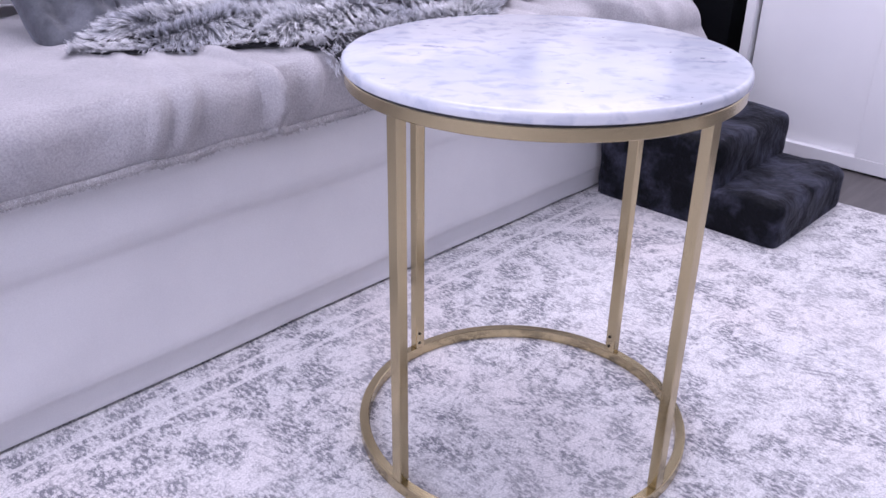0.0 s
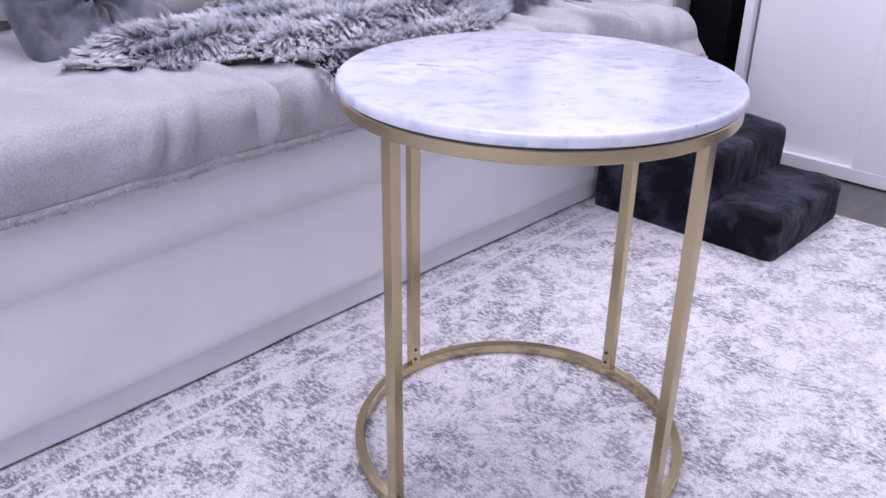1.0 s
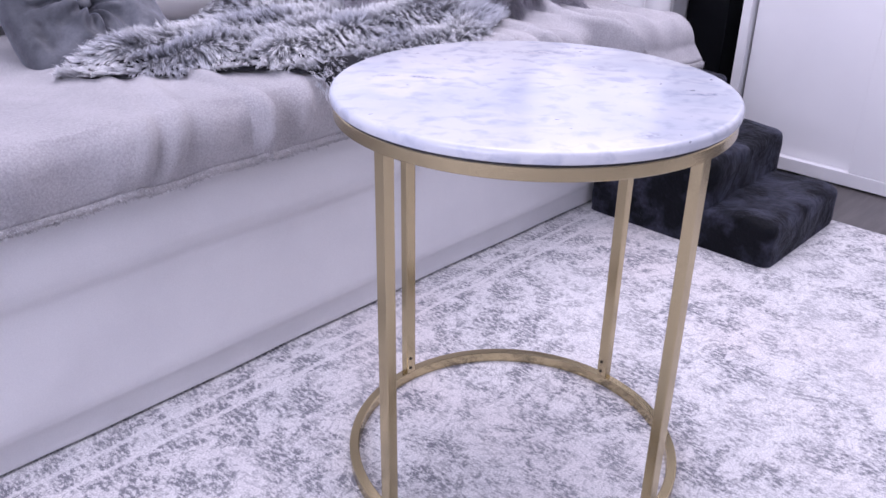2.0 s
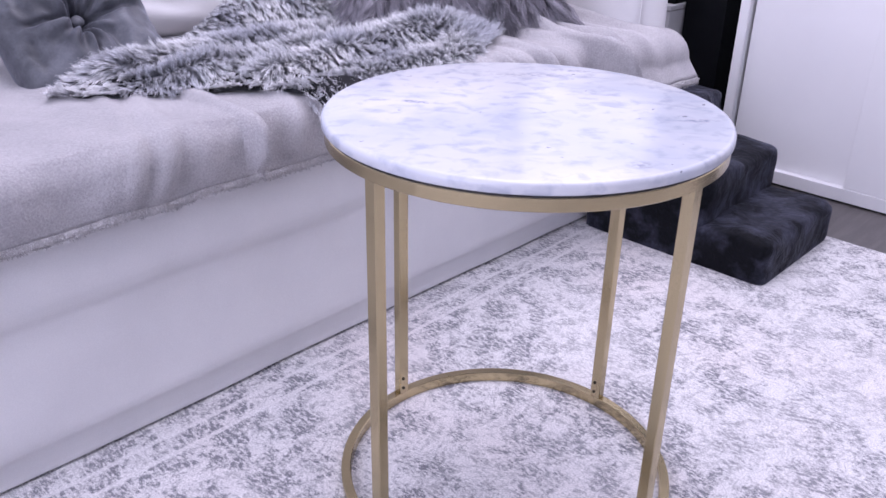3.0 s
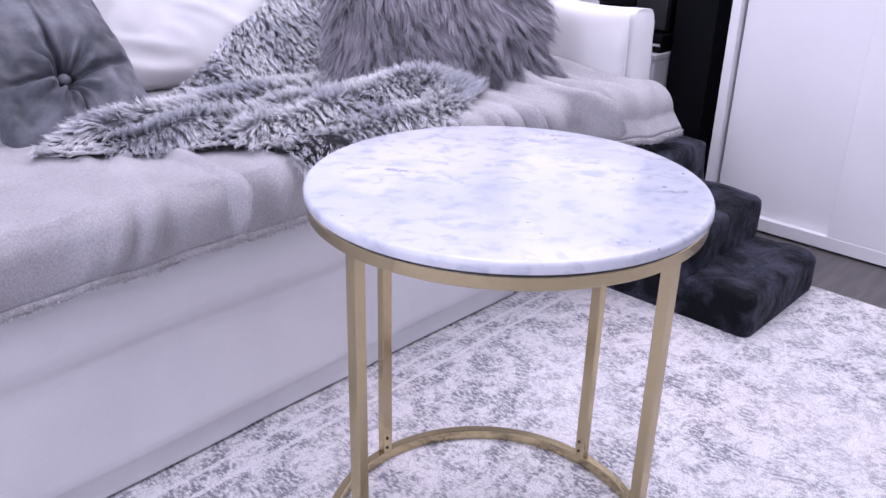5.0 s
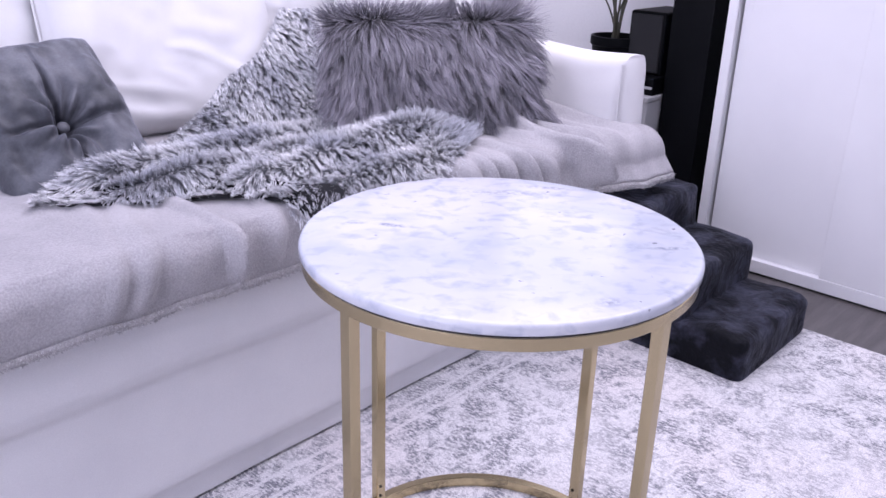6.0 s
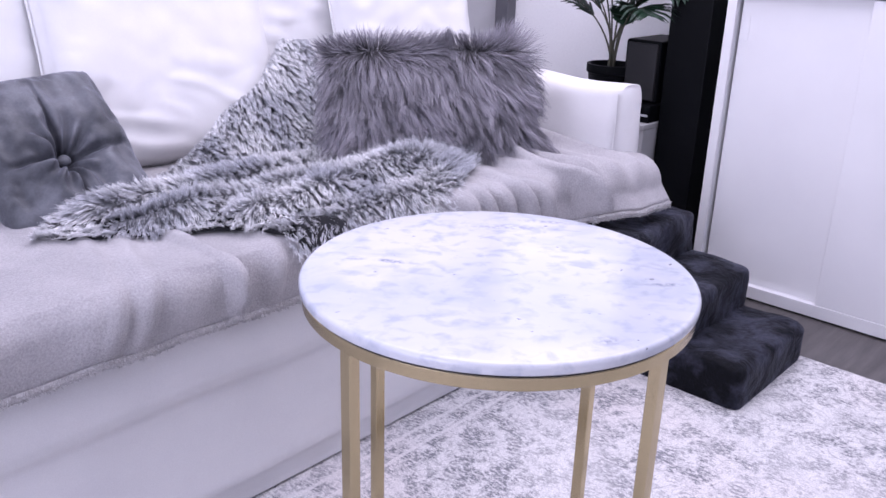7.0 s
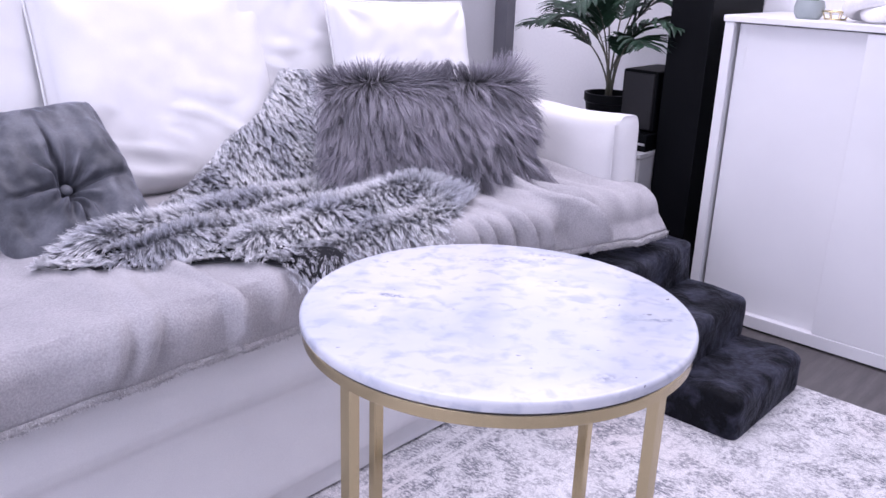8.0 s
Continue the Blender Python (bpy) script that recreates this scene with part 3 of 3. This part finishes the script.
# ---- tufted velvet cushion ----
def tufted_cushion():
    ob = thing("tufted_cushion", "dark grey velvet cushion with a button tuft", "cushion", F @ pose(0.424, 0.408, 0.539, 90 - 40.6, 0, -4) @ pose(0, 0, 0, 0, 0, 5.8))

    def dent(a, b, z, side):
        r = math.hypot(a, b)
        th = math.atan2(b, a)
        pit = 0.055 * math.exp(-(r / 0.16) ** 2)
        creases = 0.022 * sum(math.exp(-((math.sin((th - t0) / 2) * 2 * max(r, 0.08)) / 0.028) ** 2) for t0 in (0.0, 1.57, 3.14, 4.71)) * smoothstep(1.0, 0.25, r)
        folds = 0.009 * math.sin(th * 10 + 2 * N(a * 3, b * 3)) * math.exp(-((r - 0.25) / 0.2) ** 2)
        k = max(0.0, min(1.0, (1 - max(abs(a), abs(b))) * 6))
        return z - side * k * (pit + creases - folds)
    part("cover", cushion(0.255, 0.350, 0.115, 96, 4.5, -0.03, 0.016, 21.0, dent), M_VELVET, ob, "", 180)
    bm = bmesh.new()
    bmesh.ops.create_uvsphere(bm, u_segments=16, v_segments=10, radius=0.011, matrix=pose(0, 0, 0.028) @ Matrix.Diagonal((1, 1, 0.5, 1)))
    part("button", bm, M_VELVET, ob, "velvet covered button", 180)
    bm = tube([(-0.122 + 0.244 * k / 20, 0.1745 + 0.003 * (1 - (k / 10 - 1) ** 2), 0) for k in range(21)], 0.004, 6)
    part("zip_seam", bm, M_VELVET, ob)


tufted_cushion()


# ---- the plush throw over the seat ----
def seat_z(u, v):
    return SEAT + 0.012 + 0.006 * N(u * 3, v * 3, 1.0) + 0.004 * N(u * 8, v * 8, 2.0) + 0.004 * N(u * 14 + v * 9, v * 5, 3.0)


def throw_point(u, s, lift=0.0):
    """s runs from the back of the seat over the front edge and down to the hem."""
    far = smoothstep(0.95, 1.62, u)
    drop = 0.054 - 0.018 * far
    back, rad = 0.62, 0.035 + 0.025 * far
    arc = rad * math.pi / 2
    d = s * (back + arc + drop)
    out = 0.018 + 0.085 * far
    if d < back:
        v, z = back - d + 0.0, seat_z(u, back - d)
        v = v + rad - out
        z -= 0.02 * far * smoothstep(0.3, 0.0, v)
    elif d < back + arc:
        a = (d - back) / rad
        v, z = rad - out - rad * math.sin(a), seat_z(u, 0) - rad * (1 - math.cos(a)) - 0.02 * far
    else:
        h = d - back - arc
        v, z = -out - 0.03 * far * h / drop, seat_z(u, 0) - rad - h - 0.02 * far
    # folds running over the edge
    w = smoothstep(back - 0.10 - 0.14 * far, back + 0.03, d)
    fold = 0.0
    for c, wd, am, lean in ((0.485, 0.009, 0.024, 0.05), (0.56, 0.016, 0.012, -0.3), (0.335, 0.016, 0.013, -0.35), (0.29, 0.014, 0.010, -0.3), (0.39, 0.03, 0.006, 0.2), (0.26, 0.025, 0.007, -0.2), (0.11, 0.05, 0.006, 0.1), (-0.10, 0.05, 0.006, 0.1),
                            (1.02, 0.03, 0.014, 0.25), (1.12, 0.025, 0.012, 0.3), (1.22, 0.03, 0.016, 0.2), (1.33, 0.014, 0.042, 0.25), (1.43, 0.03, 0.014, 0.1), (1.17, 0.014, 0.016, 0.3), (1.07, 0.014, 0.014, 0.3)):
        x = u - c - lean * (d - back - 0.05)
        fold += am * math.exp(-(x / wd) ** 2) * (1 - 0.75 * smoothstep(1.34, 1.44, u)) * (1 + 0.35 * smoothstep(0.9, 1.1, u))
    ridge = 0.0
    if u > 0.95:
        for c, wd, am, lean in ((1.30, 0.022, 0.022, -0.45), (1.40, 0.022, 0.036, -0.7), (1.16, 0.03, 0.010, -0.2), (1.50, 0.022, 0.020, -0.5), (1.58, 0.02, 0.022, -0.2), (1.36, 0.016, 0.012, -0.6)):
            x = u - c - lean * max(0.0, back - d)
            ridge += am * math.exp(-(x / wd) ** 2) * (1 - 0.85 * smoothstep(back, back + arc + 0.5 * drop, d))
    calm = 1 - 0.75 * smoothstep(back + arc + 0.3 * drop, back + arc + drop, d)
    v -= 1.7 * fold * w * calm
    z += (fold * 0.6 + 1.25 * ridge) * (1 - 0.5 * w) + lift
    v -= (0.006 * N(u * 7, z * 10, 4.0) + 0.003 * N(u * 18, z * 8, 5.0)) * w * calm
    if d > back:
        v = min(v, -0.016 * smoothstep(back, back + arc, d))
    return Vector((u, v, z))


def plush_throw():
    ob = thing("plush_throw", "light grey plush throw blanket spread over the sofa seat", "blanket", F)
    a0, a1 = -1.30, 1.655
    body = part("blanket", sheet(lambda a, b: throw_point(a0 + (a1 - a0) * a, b), 420, 110), M_THROW, ob, "", 180)
    so = body.modifiers.new("thickness", "SOLIDIFY")
    so.thickness, so.offset = 0.006, -1
    pts = [throw_point(a0 + (a1 - a0) * k / 300, 1.0) + Vector((0, -0.002, -0.005)) for k in range(301)]
    part("hem", tube(pts, 0.0075, 10), M_HEM, ob, "rolled fleece hem", 180)
    rs = random.Random(21)
    roots, dirs = [], []
    for _ in range(16000):
        u = rs.uniform(-0.4, a1)
        roots.append(throw_point(u, 1.0) + Vector((0, rs.uniform(-0.008, -0.004), rs.uniform(-0.012, 0.001))))
        dirs.append((rs.gauss(0, 0.5), -0.8 + rs.gauss(0, 0.4), rs.gauss(-0.2, 0.5)))
    strands("hem_fleece", roots, dirs, [rs.uniform(0.003, 0.006) for _ in roots], 0.0016, M_FLEECE, ob, "fuzzy pale fleece edge", 0.1, 6)
    pts = [throw_point(a1, k / 40) for k in range(41)]
    part("side_hem", tube(pts, 0.006, 8), M_HEM, ob, "", 180)


plush_throw()


# ---- fur throw ----
def inside(poly, x, y):
    r = False
    for (x0, y0), (x1, y1) in zip(poly, poly[1:] + poly[:1]):
        if (y0 > y) != (y1 > y) and x < (x1 - x0) * (y - y0) / (y1 - y0) + x0:
            r = not r
    return r


FUR_EDGE = [(0.30, 0.265), (0.36, 0.225), (0.41, 0.195), (0.534, 0.115), (0.60, 0.05), (0.615, -0.01), (0.68, -0.035), (0.95, -0.035), (1.05, 0.02), (1.22, 0.11), (1.40, 0.22),
            (1.42, 0.30), (1.20, 0.38), (1.11, 0.48), (1.11, 0.57), (1.03, 0.58), (0.98, 0.545), (0.92, 0.505), (0.81, 0.465), (0.74, 0.435), (0.68, 0.41), (0.60, 0.39), (0.50, 0.365), (0.41, 0.325)]


def fur_z(u, v):
    front = [(0.30, 0.265), (0.41, 0.195), (0.534, 0.115), (0.60, 0.05), (0.615, -0.01), (0.68, -0.035), (0.95, -0.035), (1.05, 0.02), (1.22, 0.11), (1.42, 0.23)]
    edge = front[0][1] if u < 0.30 else front[-1][1]
    for (a0, e0), (a1, e1) in zip(front, front[1:]):
        if a0 <= u <= a1:
            edge = e0 + (e1 - e0) * (u - a0) / (a1 - a0)
    flat = seat_z(u, max(v, 0.0)) + 0.012
    return flat + (raised_fur(u, v) - flat) * smoothstep(-0.01, 0.06, v - edge) - 0.06 * smoothstep(0.02, -0.04, v)


def raised_fur(u, v):
    z = seat_z(u, max(v, 0.0)) + 0.012
    wob = 0.03 * N(u * 4, 3.3) + 0.015 * N(u * 9, 6.1)
    z += 0.034 * math.exp(-((v - 0.085 - 0.10 * (u - 0.6) - wob) / 0.026) ** 2) * smoothstep(0.50, 0.62, u) * smoothstep(1.22, 1.0, u)
    z += 0.028 * math.exp(-((v - 0.185 + 0.12 * (u - 0.6) - wob) / 0.030) ** 2) * smoothstep(0.34, 0.46, u) * (1 - 0.75 * smoothstep(0.85, 1.08, u))
    z += 0.026 * math.exp(-((v - 0.285 - 0.10 * (u - 0.6) + wob) / 0.032) ** 2) * smoothstep(0.33, 0.42, u) * smoothstep(1.02, 0.85, u)
    z += 0.014 * math.exp(-((v - 0.02 - 0.35 * (u - 0.9) + wob) / 0.03) ** 2) * smoothstep(0.8, 0.95, u)
    z += 0.012 * max(0.0, 0.3 + N(u * 8 + v * 3, v * 9 - u * 2, 6.0))
    z += max(0.0, v - 0.365) * 1.05 * smoothstep(0.44, 0.62, u) * smoothstep(1.45, 1.15, u)
    return z


def fur_throw():
    ob = thing("fur_throw", "frosted grey faux fur throw crumpled over the sofa", "blanket", F)
    rs = random.Random(4)

    def pt(a, b):
        u, v = 0.25 + 1.25 * a, -0.06 + 0.70 * b
        return (u, v, fur_z(u, v)) if inside(FUR_EDGE, u, v) else None
    front = [Vector((x, y, 0)) for x, y in ((0.315, 0.252), (0.36, 0.222), (0.44, 0.172), (0.53, 0.112), (0.585, 0.062), (0.612, 0.015), (0.640, -0.022), (0.70, -0.045))]

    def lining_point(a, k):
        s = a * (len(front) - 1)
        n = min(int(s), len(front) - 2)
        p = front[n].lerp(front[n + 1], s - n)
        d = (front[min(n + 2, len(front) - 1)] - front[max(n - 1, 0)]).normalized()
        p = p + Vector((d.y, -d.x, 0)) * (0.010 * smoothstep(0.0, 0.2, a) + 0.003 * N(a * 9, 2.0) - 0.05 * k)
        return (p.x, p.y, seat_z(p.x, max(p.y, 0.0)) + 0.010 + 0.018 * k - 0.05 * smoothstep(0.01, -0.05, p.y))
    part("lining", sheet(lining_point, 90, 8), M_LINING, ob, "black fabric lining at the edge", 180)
    part("fur_base", sheet(lambda a, b: pt(a, b), 160, 100), M_FURBASE, ob, "", 180)
    roots, dirs, lens = [], [], []
    while len(roots) < 125000:
        u, v = rs.uniform(0.28, 1.45), rs.uniform(-0.04, 0.62)
        if not inside(FUR_EDGE, u, v):
            continue
        e = 0.006
        z = fur_z(u, v)
        nx, ny = (fur_z(u - e, v) - fur_z(u + e, v)) / (2 * e), (fur_z(u, v - e) - fur_z(u, v + e)) / (2 * e)
        # combed flat along the cloth, with the lie turning from place to place
        cu, cv = -0.55 + 0.75 * N(u * 5, v * 5, 11.0), -0.55 + 0.7 * N(u * 5, v * 5, 17.0)
        d = (0.6 * nx + 0.9 * cu, 0.6 * ny + 0.9 * cv, 0.6 - 0.9 * (nx * cu + ny * cv))
        roots.append((u, v, z - 0.002))
        dirs.append(d)
        lens.append(rs.uniform(0.028, 0.045))
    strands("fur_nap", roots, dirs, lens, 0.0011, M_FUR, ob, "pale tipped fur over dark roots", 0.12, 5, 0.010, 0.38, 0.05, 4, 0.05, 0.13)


fur_throw()


# ---- shaggy cushion ----
def shaggy_cushion():
    base = pose(1.205, 0.245, 0.592, 90 - 30, 0, -23)
    ob = thing("shaggy_cushion", "mauve-grey long haired shaggy cushion leaning on the back", "cushion", F @ base @ pose(0, 0, 0, 0, 0, -2))
    w, h, t = 0.47, 0.24, 0.12
    part("cover", cushion(w, h, t, 40, 3.0, 0.03, 0.006, 31.0), M_SHAGBASE, ob, "", 180)
    rs = random.Random(9)
    roots, dirs, lens = [], [], []
    for _ in range(64000):
        a, b = rs.uniform(-1, 1), rs.uniform(-1, 1)
        side = 1 if rs.random() < 0.78 else -1
        k = max(0.0, 1 - abs(a) ** 3) ** 0.55 * max(0.0, 1 - abs(b) ** 3) ** 0.55
        p = (a * w / 2, b * h / 2, side * t / 2 * k)
        c1, c2 = N(a * 2.5, b * 1.5, 2.0), N(a * 2.5, b * 1.5, 5.0)
        roots.append(p)
        up = smoothstep(0.70, 1.0, b)
        dirs.append((0.45 * a ** 3 + 0.55 * c1, -0.85 + 1.5 * up + 0.45 * c2, side * (0.17 + 0.13 * k)))
        tuft = smoothstep(0.25, 0.0, math.hypot(a - 0.86, b - 0.95))
        lens.append(rs.uniform(0.060, 0.105) * (1 - 0.58 * up + 0.45 * tuft))
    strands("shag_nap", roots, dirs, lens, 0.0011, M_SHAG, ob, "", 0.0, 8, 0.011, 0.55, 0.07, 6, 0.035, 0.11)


shaggy_cushion()


# ---- pet stairs ----
def pet_stairs():
    ob = thing("pet_stairs", "charcoal plush covered foam pet stairs with three steps", "pet stairs", F)
    u0, u1 = 1.417, 1.775
    steps = ((-0.475, 0.098), (-0.322, 0.200), (-0.165, 0.305))
    for k, (v, z) in enumerate(steps):
        v1 = -0.014
        bm = bmesh.new()
        bmesh.ops.create_cube(bm, size=1.0, matrix=Matrix.Translation(((u0 + u1) / 2, (v + v1) / 2, (z + (0 if k == 0 else steps[k - 1][1] - 0.02)) / 2)) @ Matrix.Diagonal((u1 - u0 - 0.003 * k, v1 - v, z - (0 if k == 0 else steps[k - 1][1] - 0.02), 1)))
        bmesh.ops.subdivide_edges(bm, edges=bm.edges, cuts=22, use_grid_fill=True)
        lo = bm.verts[:] and min(x.co.z for x in bm.verts)
        r = 0.020
        x0, x1, y0, y1 = u0, u1, v, v1
        for p in bm.verts:
            c = Vector((min(max(p.co.x, x0 + r), x1 - r), min(max(p.co.y, y0 + r), y1 - r), min(p.co.z, z - r)))
            d = p.co - c
            if d.length > r:
                p.co = c + d.normalized() * r
            soft = smoothstep(lo, lo + 0.02, p.co.z)
            p.co += soft * Vector((0.005 * N(p.co.y * 9, p.co.z * 9, k), 0.009 * N(p.co.x * 11, p.co.z * 16, k + 3), 0.011 * N(p.co.x * 9, p.co.y * 11, k + 7)))
        part("step", bm, M_STAIR, ob, "", 180)


pet_stairs()


# ---- cabinet with sliding doors ----
def cabinet():
    ob = thing("cabinet", "white laminate cabinet with two sliding doors", "cabinet", F)
    f, v0, v1, h = 2.05, -1.05, -0.035, 0.847
    part("top", box(f - 0.004, v0, h - 0.017, 2.44, v1 + 0.004, h, 0.002), M_LAMINATE, ob)
    for y0, y1 in ((v1 - 0.026, v1), (v0, v0 + 0.026)):
        part("side_panel", box(f, y0, -0.012, 2.44, y1, h - 0.0175, 0.0015), M_LAMINATE, ob)
    part("bottom_rail", box(f, v0 + 0.0265, -0.006, 2.40, v1 - 0.0265, 0.030, 0.0015), M_LAMINATE, ob)
    part("back_panel", box(2.40, v0 + 0.0265, 0.0305, 2.43, v1 - 0.0265, h - 0.0175), M_DARKGREY, ob)
    part("plinth", box(f + 0.05, v0 + 0.0265, -0.012, 2.39, v1 - 0.0265, -0.0065), M_DARKGREY, ob)
    d1 = part("door", box(f + 0.022, -0.47, 0.0305, f + 0.038, v1 - 0.034, h - 0.021, 0.0015), M_LAMINATE, ob, "white sliding door panel")
    part("finger_pull", box(f + 0.0205, -0.095, 0.70, f + 0.0225, -0.080, 0.765, 0.0006), M_LAMINATE, d1, "small white finger pull")
    part("door", box(f + 0.002, v0 + 0.027, 0.0305, f + 0.018, -0.40, h - 0.021, 0.0015), M_LAMINATE, ob, "white sliding door panel")


cabinet()


# ---- tall black unit and the shelf behind the sofa arm ----
def black_unit():
    ob = thing("black_unit", "tall narrow black lacquered unit", "unit", F)
    part("body", box(2.10, 0.028, -0.012, 2.44, 0.155, 2.2, 0.003), M_BLACK, ob)
    part("plinth", box(2.095, 0.024, -0.0119, 2.099, 0.159, 0.06, 0.001), M_BLACK, ob)


black_unit()


def low_shelf():
    ob = thing("low_shelf", "low pale grey shelf unit behind the sofa arm", "shelf", F)
    part("body", box(2.03, 0.162, -0.012, 2.44, 0.85, 0.418, 0.003), M_GREYPANEL, ob)
    part("top", box(2.025, 0.160, 0.4185, 2.44, 0.855, 0.433, 0.002), M_GREYPANEL, ob)
    ob2 = thing("media_box", "flat black electronics box with small lights", "media box", F)
    part("case", box(2.06, 0.165, 0.433, 2.40, 0.265, 0.485, 0.004), M_BLACK, ob2)
    part("front_strip", box(2.058, 0.170, 0.452, 2.062, 0.235, 0.459), M_GREYPANEL, ob2, "pale strip on the black case")
    sp = thing("speaker", "black box loudspeaker on the shelf", "speaker", F)
    part("cabinet_body", box(2.10, 0.172, 0.485, 2.30, 0.290, 0.668, 0.008, 3), M_BLACK, sp)
    part("grille", box(2.094, 0.180, 0.493, 2.101, 0.282, 0.660, 0.003), M_MATTBLACK, sp, "black cloth grille")


low_shelf()


def palm():
    base = F @ pose(2.13, 0.35, 0.433)
    ob = thing("palm_plant", "dark green potted palm in a black pot", "plant", base)
    part("pot", lathe([(0, 0), (0.06, 0), (0.072, 0.12), (0.078, 0.125), (0.078, 0.15), (0.070, 0.15), (0.068, 0.125), (0, 0.125)], 32), M_BLACK, ob, "matt black pot", 40)
    part("soil", lathe([(0, 0.126), (0.0675, 0.1255)], 24), M_SOIL, ob)
    rs = random.Random(12)
    # fronds: bearing, how far out, height of the tip
    fronds = ((100, 0.30, 0.27), (80, 0.25, 0.33), (130, 0.22, 0.30), (-95, 0.24, 0.30), (-75, 0.17, 0.36), (-120, 0.20, 0.24), (170, 0.16, 0.36), (20, 0.2, 0.40), (60, 0.14, 0.44), (-50, 0.16, 0.42))
    for bearing, reach, height in fronds:
        a = radians(bearing + rs.uniform(-8, 8))
        root = Vector((rs.uniform(-0.02, 0.02), rs.uniform(-0.02, 0.02), 0.12))
        pts = []
        for k in range(15):
            f = k / 14
            out = reach * f ** 1.8
            z = height * (1 - (1 - f) ** 1.6) * (1 - 0.18 * f ** 4)
            pts.append(root + Vector((math.cos(a) * out, math.sin(a) * out, z)))
        stem = part("frond", tube(pts, 0.0034, 6, taper=lambda f: 1 - 0.75 * f), M_STEM, ob, "", 180)
        bm = bmesh.new()
        for k in range(24):
            f = 0.46 + 0.54 * k / 23
            i = min(int(f * 14), 13)
            p = pts[i].lerp(pts[i + 1], f * 14 - i)
            d = (pts[i + 1] - pts[i]).normalized()
            s = d.cross(Vector((0, 0, 1))).normalized()
            upv = s.cross(d)
            ln = 0.135 * math.sin(math.pi * (0.18 + 0.74 * (f - 0.46) / 0.54)) + 0.01
            for sg in (-1, 1):
                way = (d * 0.75 + s * sg * 0.75 + upv * 0.12 + Vector((rs.gauss(0, 0.06), rs.gauss(0, 0.06), rs.gauss(0, 0.06)))).normalized()
                wv = way.cross(upv).normalized() * 0.0075
                q = [p, p + way * ln * 0.35 + Vector((0, 0, -0.004)), p + way * ln * 0.75 + Vector((0, 0, -0.014 * ln / 0.1)), p + way * ln + Vector((0, 0, -0.03 * ln / 0.1))]
                ws = (0.3, 1.0, 0.7, 0.05)
                top = [(bm.verts.new(c - wv * w), bm.verts.new(c + upv * 0.0012 * w * 2), bm.verts.new(c + wv * w)) for c, w in zip(q, ws)]
                for r0, r1 in zip(top, top[1:]):
                    bm.faces.new((r0[0], r0[1], r1[1], r1[0]))
                    bm.faces.new((r0[1], r0[2], r1[2], r1[1]))
        tagged(part("foliage", bm, M_LEAF, stem), kind="stuff")


palm()


# ---- small things on the cabinet ----
def succulent_pot():
    ob = thing("succulent_pot", "small sage grey ceramic pot with a succulent", "plant pot", F @ pose(2.13, -0.222, 0.847))
    part("pot", lathe([(0, 0), (0.028, 0), (0.036, 0.012), (0.038, 0.03), (0.034, 0.046), (0.030, 0.047), (0.030, 0.040), (0, 0.040)], 32), M_POTGREY, ob, "", 50)
    bm = bmesh.new()
    rs = random.Random(3)
    for k in range(26):
        a, t = k * 2.4, 0.2 + 0.8 * k / 26
        m = pose(0.010 * t * math.cos(a), 0.010 * t * math.sin(a), 0.058, 0, 0, math.degrees(a)) @ pose(0, 0, 0, 0, 62 * t, 0) @ Matrix.Translation((0, 0, 0.014)) @ Matrix.Diagonal((0.004, 0.0085, 0.019, 1))
        bmesh.ops.create_uvsphere(bm, u_segments=8, v_segments=6, radius=1.0, matrix=m)
    bmesh.ops.create_cone(bm, cap_ends=True, segments=10, radius1=0.028, radius2=0.012, depth=0.025, matrix=pose(0, 0, 0.05))
    part("leaves", bm, M_SUCC, ob, "pale green fleshy leaves", 180)


succulent_pot()


def gold_frame():
    ob = thing("gold_wire_dish", "small gold wire dish on the cabinet", "dish", F @ pose(2.14, -0.287, 0.847))
    for z, r in ((0.003, 0.026), (0.022, 0.034)):
        part("hoop", tube([(r * math.cos(k * math.pi / 16), r * math.sin(k * math.pi / 16), z) for k in range(33)], 0.0018, 6), M_GOLD, ob)
    for k in range(8):
        a = k * math.pi / 4
        part("wire", tube([(0.026 * math.cos(a), 0.026 * math.sin(a), 0.003), (0.034 * math.cos(a), 0.034 * math.sin(a), 0.022)], 0.0014, 6), M_GOLD, ob)


gold_frame()


def knot():
    ob = thing("knot_ornament", "white knitted knot ball ornament", "ornament", F @ pose(2.15, -0.385, 0.847))
    bm = bmesh.new()
    pts = []
    for k in range(97):
        a = 2 * math.pi * k / 96
        pts.append(((0.030 + 0.014 * math.cos(3 * a)) * math.cos(2 * a) * 1.5, (0.030 + 0.014 * math.cos(3 * a)) * math.sin(2 * a) * 1.5, 0.038 + 0.018 * math.sin(3 * a)))
    part("cord", tube(pts, 0.019, 12), M_KNOT, ob, "", 180)


knot()
